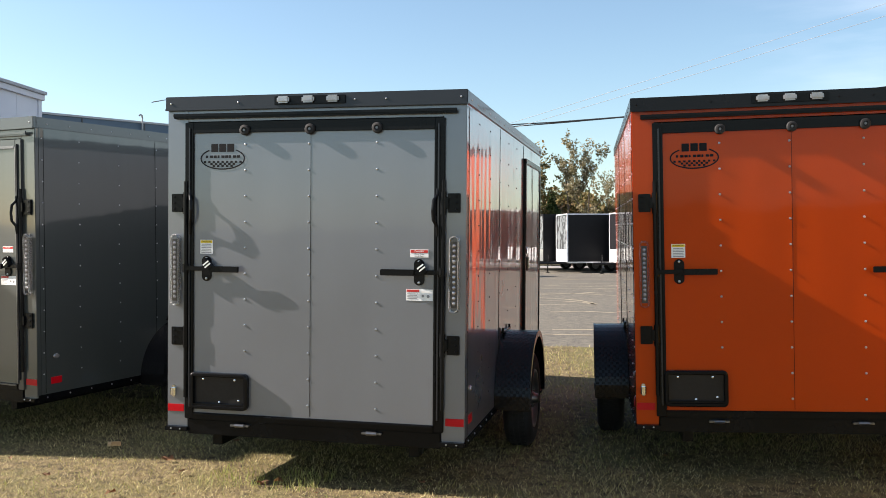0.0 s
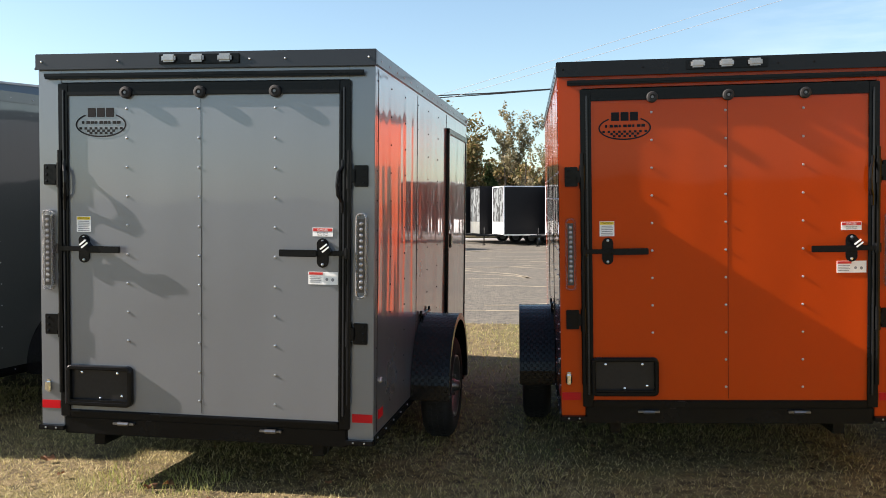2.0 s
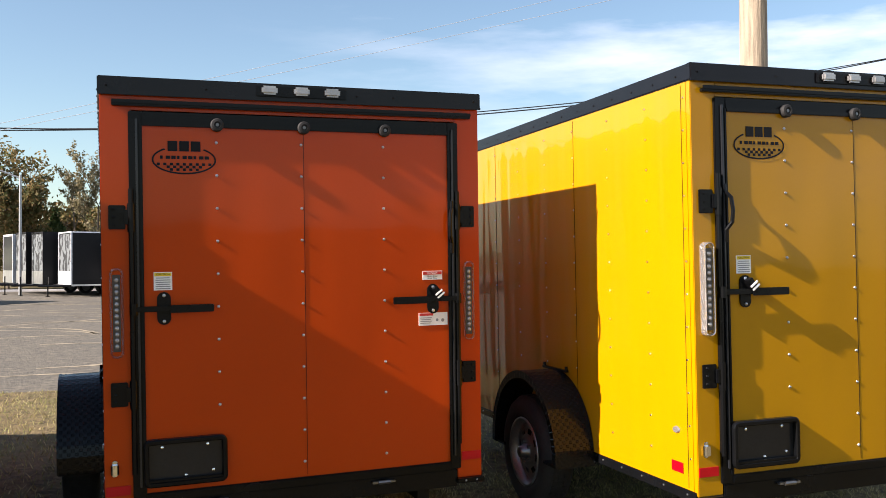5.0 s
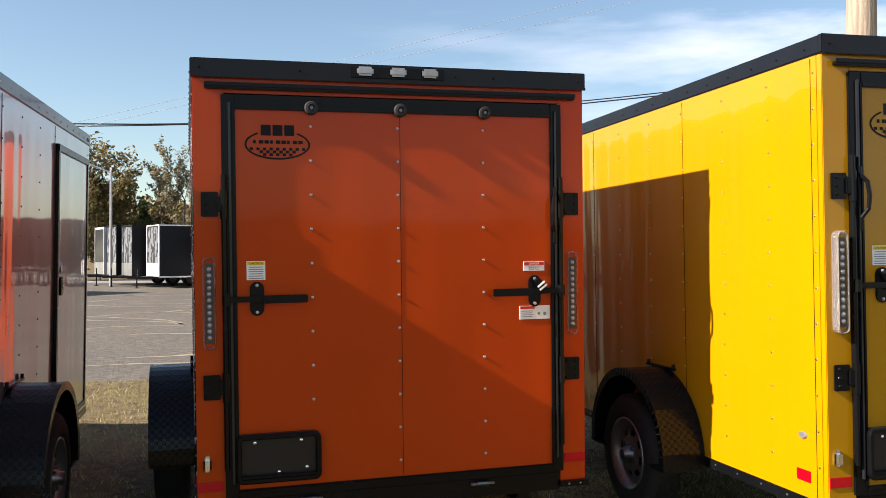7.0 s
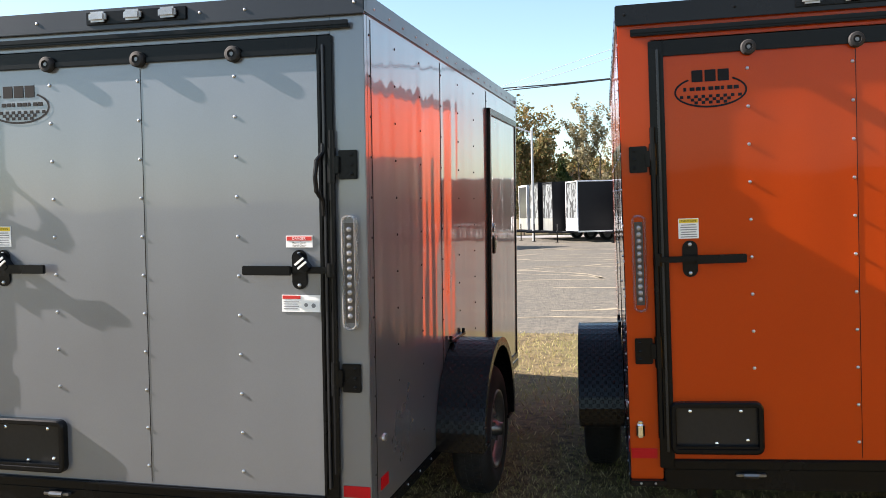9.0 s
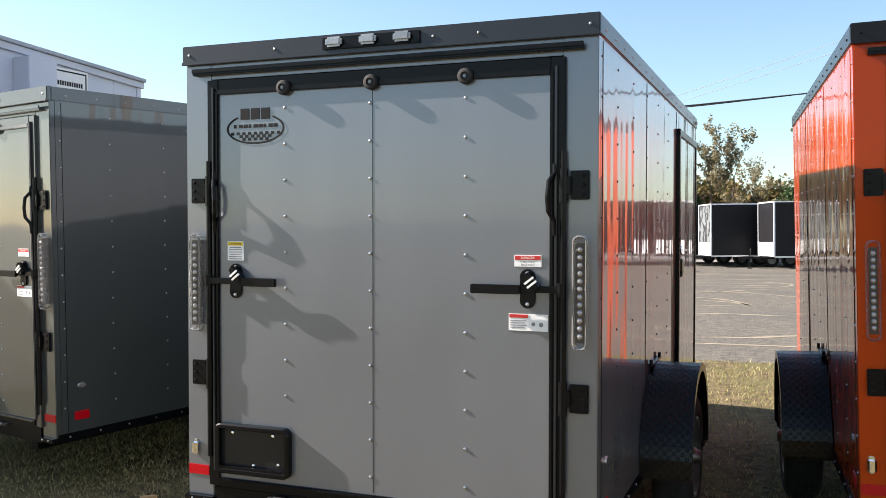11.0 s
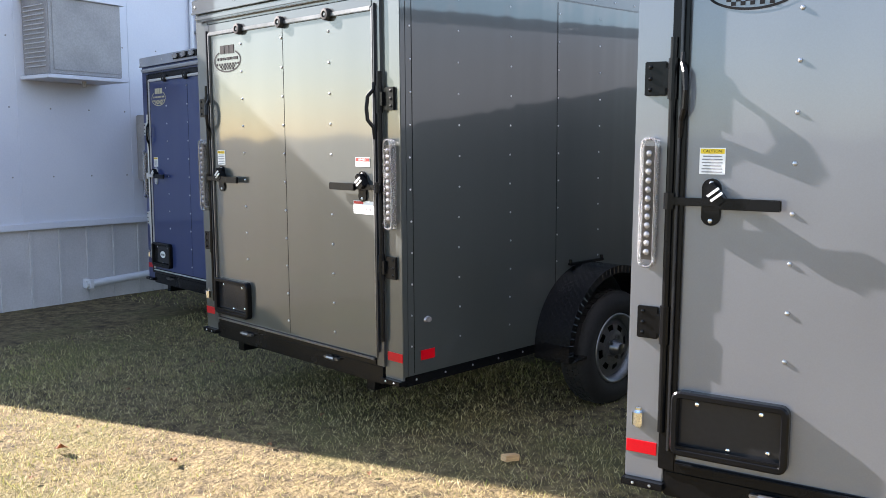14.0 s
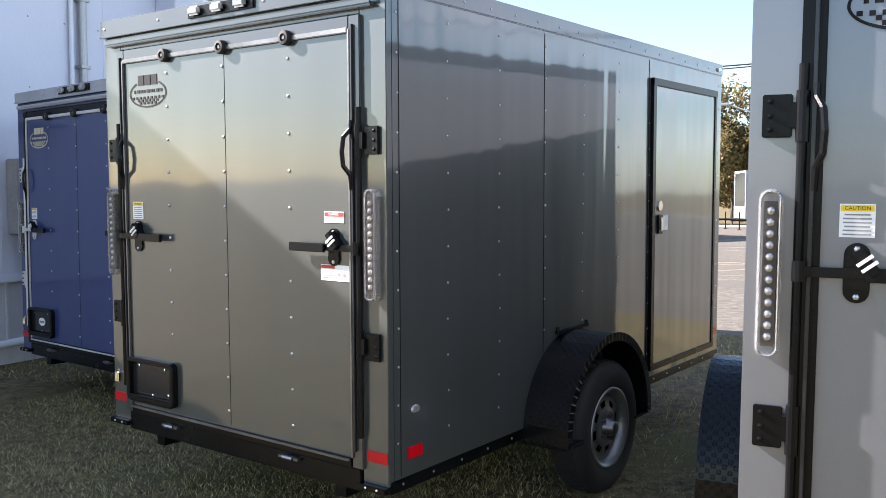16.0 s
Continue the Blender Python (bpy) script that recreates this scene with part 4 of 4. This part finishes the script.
# ---------------------------------------------------------------- building
def building():
    WX, Y0, Y1 = -10.0, 4.15, 11.97
    FALL = -0.061
    th = tagged(new("modular_building"), "white-panelled building with a grey skirting", "building")

    def fall(bm, above=3.5):
        for v in bm.verts:
            if v.co.z > above:
                v.co.z += (v.co.y - Y0) * FALL
        return bm

    EAVE = 4.31
    wall = part("wall", fall(slab(WX - 7.0, WX, Y0, Y1, 0.80, EAVE)), M_WALL, th, "white wall panels")
    for i in range(1, 7):
        y = Y0 + i * 1.22
        part("panel_batten", fall(slab(WX - 0.001, WX + 0.004, y - 0.012, y + 0.012, 0.86, EAVE - 0.04)), M_WALL, wall)
    part("wall_screws", domes([(WX + 0.001, Y0 + 0.3 + 0.41 * i, z) for i in range(18) for z in (1.3, 1.95, 2.6, 3.25)], (1, 0, 0), 0.009), M_ACBODY, wall, kind="stuff")
    sk = part("skirting", slab(WX - 6.9, WX - 0.02, Y0 + 0.02, Y1 - 0.02, GROUND_Z - 0.03, 0.80), M_SKIRT, th, "grey ribbed skirting")
    for i in range(25):
        y = Y0 + 0.1 + 0.3 * i
        part("skirting_rib", slab(WX - 0.022, WX - 0.006, y - 0.012, y + 0.012, GROUND_Z - 0.02, 0.795), M_SKIRT, sk)
    part("drip_cap", slab(WX - 0.01, WX + 0.03, Y0, Y1, 0.80, 0.862, 0.004), M_WALL, th)
    part("roof", fall(slab(WX - 7.1, WX + 0.09, Y0 - 0.03, Y1 + 0.06, EAVE + 0.05, EAVE + 0.10, 0.006)), M_ROOF, th, "grey metal roof")
    part("eave_board", fall(slab(WX - 0.001, WX + 0.05, Y0 - 0.02, Y1 + 0.05, EAVE - 0.04, EAVE + 0.048, 0.004)), M_WALL, th)
    part("corner_trim", fall(slab(WX - 0.05, WX + 0.018, Y1 - 0.06, Y1 + 0.018, 0.80, EAVE - 0.04, 0.003)), M_WALL, th)
    return th


building()

ac = tagged(new("air_conditioner"), "grey weathered wall air conditioner with louvres", "air conditioner")
part("casing", slab(-9.999, -9.57, 6.66, 7.42, 2.24, 2.94, 0.01), M_ACBODY, ac)
part("front_panel", slab(-9.575, -9.562, 6.70, 7.38, 2.28, 2.90, 0.004), M_ACBODY, ac)
part("casing_top", slab(-9.999, -9.54, 6.63, 7.45, 2.935, 2.955, 0.003), M_WALL, ac)
part("drip_tray", slab(-9.999, -9.53, 6.62, 7.46, 2.205, 2.238, 0.004), M_WALL, ac)
for i in range(14):
    part("louvre", box(bmesh.new(), -9.95, -9.62, -0.012, 0.004, -0.003, 0.003, m=Matrix.Translation((0, 6.655, 2.32 + 0.042 * i)) @ Matrix.Rotation(radians(35), 4, "X")), M_SKIRT, ac)
part("drain_spout", tube(bmesh.new(), (-9.72, 7.1, 2.15), (-9.72, 7.1, 2.21), 0.02, 8), M_ACBODY, ac)
gr = tagged(new("wall_vent"), "small white louvred wall grille above the air conditioner", "vent")
part("backing", slab(-10.001, -9.985, 6.78, 7.22, 3.02, 3.22), M_WALL, gr)
for i in range(8):
    part("slat", slab(-9.986, -9.972, 6.81 + 0.05 * i, 6.84 + 0.05 * i, 3.04, 3.20), M_SKIRT, gr)

cd = tagged(new("conduit_pipe"), "grey metal conduit running up the wall", "pipe")
part("pipe", tube(bmesh.new(), (-9.945, 8.72, 1.9), (-9.945, 8.72, 4.05), 0.040, 16), M_LAMPPOST, cd, smooth=False)
part("thin_pipe", tube(bmesh.new(), (-9.965, 8.60, 1.0), (-9.965, 8.60, 4.05), 0.022, 12), M_PVC, cd)
for z in (2.2, 2.85, 3.5):
    part("pipe_clip", slab(-10.0, -9.90, 8.66, 8.78, z - 0.015, z + 0.015, 0.003), M_LAMPPOST, cd)
eb = tagged(new("meter_box"), "grey electrical box on the wall", "electrical box")
part("case", slab(-9.999, -9.83, 7.86, 8.26, 1.24, 1.92, 0.01), M_ACBODY, eb)
part("cover", slab(-9.832, -9.818, 7.88, 8.24, 1.26, 1.90, 0.004), M_ACBODY, eb)
bm = bmesh.new()
for y in (8.05, 8.13, 8.2):
    tube(bm, (-9.95, y, 0.35), (-9.95, y, 1.245), 0.020, 10)
part("feed_pipes", bm, M_ACBODY, eb, kind="stuff")
pp = tagged(new("drain_pipe"), "pale plastic pipe along the skirting", "pipe")
part("pipe", tube(bmesh.new(), (-9.93, 7.15, 0.22), (-9.93, 8.35, 0.27), 0.038, 14), M_PVC, pp)
part("pipe_clip", slab(-10.02, -9.885, 8.28, 8.32, 0.22, 0.31, 0.003), M_PVC, pp)
part("pipe_clip", slab(-10.02, -9.885, 7.18, 7.22, 0.18, 0.27, 0.003), M_PVC, pp)

# roof-edge box and its sign
rb = tagged(part("wall_cabinet", slab(-9.999, -9.72, 9.75, 10.20, 3.20, 3.86, 0.01), M_WALL), "pale wall cabinet under the eave", "cabinet")
sg = tagged(new("building_sign"), "white sign board with a dark border on the wall", "sign")
part("board", slab(-9.999, -9.965, 10.28, 10.95, 3.26, 3.85), M_WHITE, sg)
part("border", frame_ring(0, 0.60, 0, 0.38, -0.006, 0.004, 0.018, r=0.006), M_INK, sg).matrix_local = Matrix.Translation((-9.962, 10.32, 3.44)) @ Matrix.Rotation(radians(90), 4, "Z")
bm = bmesh.new()
for k in range(12):
    box(bm, -9.9655, -9.962, 10.38 + k * 0.04, 10.408 + k * 0.04, 3.62, 3.68)
    if k % 5 < 4:
        box(bm, -9.9655, -9.962, 10.39 + k * 0.038, 10.416 + k * 0.038, 3.52, 3.56)
part("print_bars", bm, M_INK, sg, kind="stuff")

# a long low building running away behind, with a blue fascia
fb = tagged(new("warehouse"), "long building with a blue metal fascia, far behind", "building")
fb.matrix_world = pose(-22.4, 26.9, 0, 0, 0, 59.8)
part("wall", slab(-14, 13, 0.12, 9, -0.03, 5.3), M_WALL, fb)
part("fascia", slab(-14.1, 13.1, 0.0, 9.1, 5.3, 6.17, 0.01), M_BLUEROOF, fb, "blue metal fascia")
part("fascia_cap", slab(-14.15, 13.15, -0.05, 9.15, 6.17, 6.25, 0.01), M_ROOF, fb, "thin metal coping")
for k in range(11):
    part("fascia_joint", slab(-13 + k * 2.4, -12.95 + k * 2.4, -0.02, 0.01, 5.32, 6.16), M_TRIM_GREY, fb)
# the gooseneck lamp at the fascia, modelled as a bent pipe without a bulb
part("gooseneck_lamp", swept([(3.7, -0.1, 5.7), (3.7, -0.1, 6.36), (3.67, -0.13, 6.45), (3.60, -0.17, 6.48), (3.53, -0.21, 6.43)], 0.035), M_LAMPPOST, fb, "gooseneck lamp shaped as a bent pipe")
an = tagged(new("roof_antenna"), "thin dark aerial on a mast above the far building", "antenna")
part("mast", tube(bmesh.new(), (-19.62, 30.8, 5.9), (-19.62, 30.8, 7.20), 0.02, 8), M_CABLE, an)
part("boom", tube(bmesh.new(), (-20.42, 30.7, 7.08), (-19.58, 30.8, 7.18), 0.016, 8), M_CABLE, an)
for i in range(5):
    x, z = -20.34 + 0.15 * i, 7.09 + 0.018 * i
    part("element", tube(bmesh.new(), (x, 30.5, z - 0.07), (x, 30.9, z + 0.04), 0.012, 6), M_CABLE, an)


# ---------------------------------------------------------------- far side of the lot
def far_trailer(label, x, y, face, side_mat, edge, height=2.95, length=5.2, lower=None):
    """A trailer seen small: body, edge trim, stone guard, wheels, tongue and jack; its nose corner stands at x, y."""
    th = tagged(new("far_trailer"), label, "trailer", "trailers across the lot")
    yaw = 25.0
    W = 1.9
    z0 = 0.55
    # local frame: nose on -x, near side on -y
    th.matrix_world = pose(x, y, GROUND_Z - 0.03, 0, 0, yaw)
    part("body", slab(0.02, length, 0.0, W, z0, height - 0.05, 0.01), side_mat, th)
    nose = part("nose_panel", slab(-0.012, 0.022, 0.04, W - 0.04, z0 + 0.62, height - 0.10), face, th)
    part("stone_guard", slab(-0.022, 0.020, 0.03, W - 0.03, z0, z0 + 0.615), lower or M_ALU, th, "bare metal stone guard")
    bm = bmesh.new()
    box(bm, -0.03, length + 0.01, -0.012, W + 0.012, height - 0.055, height, 0.01)
    for yy in (-0.010, W - 0.03):
        box(bm, -0.03, 0.03, yy, yy + 0.045, z0, height - 0.05)
    part("edge_trim", bm, edge, th)
    part("bottom_rail", slab(0.0, length, -0.015, 0.03, z0 - 0.06, z0 + 0.012), M_ALU if edge is M_FARWHITE else M_BLACK, th)
    for k in (-0.43, 0.43):
        w = part("wheel", tube(bmesh.new(), (length * 0.62 + k, -0.02, 0.335), (length * 0.62 + k, 0.2, 0.335), 0.335, 24), M_RUBBER, th)
        part("rim", tube(bmesh.new(), (length * 0.62 + k, -0.03, 0.335), (length * 0.62 + k, 0.0, 0.335), 0.2, 20), M_RIM, w)
    part("fender", slab(length * 0.62 - 0.9, length * 0.62 + 0.9, -0.06, 0.02, 0.70, 0.78, 0.02), M_BLACK if edge is not M_FARWHITE else M_ALU, th)
    bm = bmesh.new()
    tube(bm, (0.1, 0.15, z0 - 0.06), (-1.15, W / 2 - 0.04, z0 - 0.06), 0.05, 6)
    tube(bm, (0.1, W - 0.15, z0 - 0.06), (-1.15, W / 2 + 0.04, z0 - 0.06), 0.05, 6)
    part("tongue", bm, M_BLACK, th)
    bm = tube(bmesh.new(), (-0.75, W / 2, 0.0), (-0.75, W / 2, 0.9), 0.03, 10)
    tube(bm, (-0.75, W / 2, 0.0), (-0.75, W / 2, 0.03), 0.10, 10)
    part("jack", bm, M_BLACK, th)
    return th


p0 = Vector((-3.82, 43.0, 0))
far_trailer("black trailer with white nose trim across the lot", p0.x + 0.5, p0.y, M_FARBLACK, M_FARBLACK, M_FARWHITE, lower=M_FARWHITE)
far_trailer("black trailer with white nose trim and camouflage nose", p0.x - 2.35, p0.y + 1.5, M_CAMO, M_FARBLACK, M_FARWHITE, lower=M_FARWHITE)
far_trailer("black trailer with a grey camouflage nose", p0.x - 3.85, p0.y + 3.4, M_CAMO, M_FARBLACK, M_FARBLACK, height=3.0)
far_trailer("black trailer with a grey camouflage nose", p0.x - 4.95, p0.y + 5.4, M_CAMO, M_FARBLACK, M_FARBLACK, height=3.05)
far_trailer("white and grey trailer across the lot", p0.x - 5.95, p0.y + 7.4, M_TRIM_GREY, M_FARWHITE, M_FARWHITE, height=3.0)
far_trailer("black trailer with white nose trim across the lot", p0.x + 5.6, p0.y - 0.5, M_FARBLACK, M_FARBLACK, M_FARWHITE, lower=M_FARWHITE)
kb = tagged(part("kerb", slab(-40, 30, 54.0, 54.3, GROUND_Z - 0.05, 0.12, 0.02), M_SKIRT), "pale concrete kerb at the lot's edge", "kerb", kind="structure")

lp = tagged(new("street_lamp"), "pale metal street lamp with one arm", "street lamp")
part("post", tube(bmesh.new(), (-8.92, 47.7, GROUND_Z - 0.03), (-8.92, 47.7, 5.75), 0.075, 14, 0.055), M_LAMPPOST, lp)
part("arm", tube(bmesh.new(), (-8.92, 47.7, 5.6), (-10.3, 47.7, 6.15), 0.04, 10), M_LAMPPOST, lp)
part("head", slab(-10.9, -10.2, 47.58, 47.82, 6.08, 6.22, 0.04), M_LAMPPOST, lp)

up = tagged(new("utility_pole"), "weathered timber utility pole", "utility pole")
part("pole", tube(bmesh.new(), (6.64, 11.2, -0.05), (6.64, 11.2, 9.2), 0.18, 20, 0.15), M_POLE, up)
part("crossarm", slab(5.75, 7.55, 10.98, 11.08, 8.55, 8.67, 0.01), M_POLE, up)


def cable(name, pts, r, mat, label):
    cu = bpy.data.curves.new(name, "CURVE")
    cu.dimensions, cu.bevel_depth, cu.bevel_resolution = "3D", r, 2
    sp = cu.splines.new("POLY")
    sp.points.add(24)
    a, b, sag = Vector(pts[0]), Vector(pts[1]), pts[2]
    for i in range(25):
        t = i / 24
        p = a.lerp(b, t) - Vector((0, 0, sag * 4 * t * (1 - t)))
        sp.points[i].co = (*p, 1)
    cu.materials.append(mat)
    return tagged(new(name, cu), label, "cable", "overhead cables")


cable("overhead_cable", ((-45, 35, 9.6), (50, 35, 16.2), 6.3), 0.0245, M_CABLE, "dark overhead cable across the sky")
cable("overhead_cable", ((-10, 35, 6.05), (50, 35, 15.9), 2.2), 0.021, M_CABLE, "dark overhead cable across the sky")
cable("overhead_cable", ((-14, 25, 2.65), (24.2, 25, 13.5), 0.4), 0.006, M_WIRE, "thin bright overhead wire")
cable("overhead_cable", ((-14, 25, 2.6), (26, 25, 13.4), 0.4), 0.006, M_WIRE, "thin bright overhead wire")


# ---------------------------------------------------------------- trees
def tree(label, x, y, height, spread, leaf_mat, leaf, count, seed, evergreen=False, slim=1.0):
    rng = random.Random(seed)
    th = tagged(new("tree"), label, "tree", "trees behind the lot")
    th.location = (x, y, GROUND_Z - 0.05)
    bm = bmesh.new()
    tips = []

    def limb(p, d, length, r, depth):
        steps = 3
        for _ in range(steps):
            d = (d + Vector((rng.uniform(-0.16, 0.16), rng.uniform(-0.16, 0.16), rng.uniform(-0.02, 0.10)))).normalized()
            q = p + d * length / steps
            tube(bm, p, q, r, 6 if depth < 2 else 4, r * 0.8, caps=False)
            p, r = q, r * 0.8
            tips.append((p, depth))
            if depth < 3 and rng.random() < (0.95 if depth else 0.9):
                for _k in range(2 if depth < 2 else 1):
                    a = rng.uniform(0, 2 * math.pi)
                    side = Vector((math.cos(a), math.sin(a), rng.uniform(0.1, 0.9))).normalized()
                    limb(p, (d * 0.45 + side).normalized(), length * rng.uniform(0.42, 0.62), r * 0.55, depth + 1)

    limb(Vector((0, 0, 0)), Vector((0, 0, 1)), height * 0.78, height * 0.02, 0)
    zmax = max(p.z for p, dd in tips)
    for v in bm.verts:
        v.co = Vector((v.co.x * slim, v.co.y * slim, v.co.z * height * 0.96 / zmax))
    part("trunk", bm, M_BARK, th, "dark trunk and limbs")
    nr = np.random.default_rng(seed)
    outer = [p for p, dd in tips if dd >= 1 and p.z > height * 0.16]
    cs = np.array([tuple(p) for p in outer])
    cs *= np.array([slim, slim, height * 0.96 / zmax])
    if evergreen:
        zz = nr.uniform(0.12, 1, count) * height
        rad = spread * (1.05 - zz / height) * np.sqrt(nr.uniform(0.1, 1, count)) * (0.8 + 0.3 * np.sin(zz * 4.0))
        an = nr.uniform(0, 2 * math.pi, count)
        c = np.stack([rad * np.cos(an), rad * np.sin(an), zz], 1)
    else:
        c = cs[nr.integers(0, len(cs), count)] + nr.normal(0, 1, (count, 3)) * spread * 0.10 * slim
    u = nr.normal(0, 1, (count, 3))
    u /= np.linalg.norm(u, axis=1)[:, None]
    v = np.cross(u, nr.normal(0, 1, (count, 3)))
    v /= np.linalg.norm(v, axis=1)[:, None]
    s = nr.uniform(0.6, 1.3, (count, 1)) * leaf
    verts = np.stack([c - u * s, c + v * s * 0.55, c + u * s, c - v * s * 0.55], 1).reshape(-1, 3)
    me = bpy.data.meshes.new("crown")
    me.from_pydata(verts.tolist(), [], (np.arange(count)[:, None] * 4 + np.arange(4)).tolist())
    me.materials.append(leaf_mat)
    cr_ = new("crown", me)
    cr_.parent = th
    tagged(cr_, kind="stuff")
    return th


def at_bearing(deg, d):
    return -math.tan(radians(deg)) * d, d


for lab, az, d, h, sp, mt, lf, ct, sd, ev, sl in (
    ("tall tree with thinning autumn leaves", 13.2, 58, 9.3, 3.2, M_FOLIAGE, 0.13, 7000, 11, False, 0.75),
    ("broad tree with brown autumn leaves", 11.3, 60, 7.6, 3.0, M_FOLIAGE, 0.13, 6000, 12, False, 0.65),
    ("dense dark green evergreen tree", 8.9, 63, 5.0, 1.9, M_PINE, 0.20, 6000, 13, True, 1.0),
    ("slender tree with sparse pale leaves", 7.6, 58, 7.8, 2.3, M_FOLIAGE_PALE, 0.09, 2300, 14, False, 0.42),
    ("slender tree with sparse pale leaves", 6.6, 57, 8.9, 2.2, M_FOLIAGE_PALE, 0.09, 2900, 35, False, 0.42),
    ("nearly bare slender grey tree", 5.0, 60, 6.4, 2.2, M_FOLIAGE_PALE, 0.08, 900, 16, False, 0.5),
    ("nearly bare slender grey tree", 2.8, 59, 6.6, 2.2, M_FOLIAGE_PALE, 0.08, 900, 17, False, 0.5),
    ("tall dark pine with open crown", 0.2, 58, 9.6, 2.0, M_PINE, 0.14, 3500, 18, False, 0.45),
    ("tall tree with thinning autumn leaves", 15.4, 61, 8.8, 3.0, M_FOLIAGE, 0.14, 6500, 19, False, 0.8),
    ("low brown scrub tree", 7.9, 66, 5.5, 3.0, M_FOLIAGE, 0.17, 5200, 20, False, 1.0),
    ("low brown scrub tree", 5.4, 66, 5.3, 3.0, M_FOLIAGE, 0.17, 5200, 21, False, 1.1),
    ("low green scrub tree", 2.4, 66, 5.5, 3.0, M_PINE, 0.17, 5200, 22, False, 1.1),
    ("low brown scrub tree", 10.6, 66, 5.7, 3.0, M_FOLIAGE, 0.17, 5200, 23, False, 1.1),
    ("low brown scrub tree", 13.6, 67, 6.0, 3.0, M_FOLIAGE, 0.17, 5200, 24, False, 1.2),
    ("low green scrub tree", -0.6, 66, 5.7, 3.0, M_PINE, 0.17, 5200, 25, False, 1.2),
):
    bx, by = at_bearing(az, d)
    tree(lab, bx, by, h, sp, mt, lf, ct, sd, ev, sl)
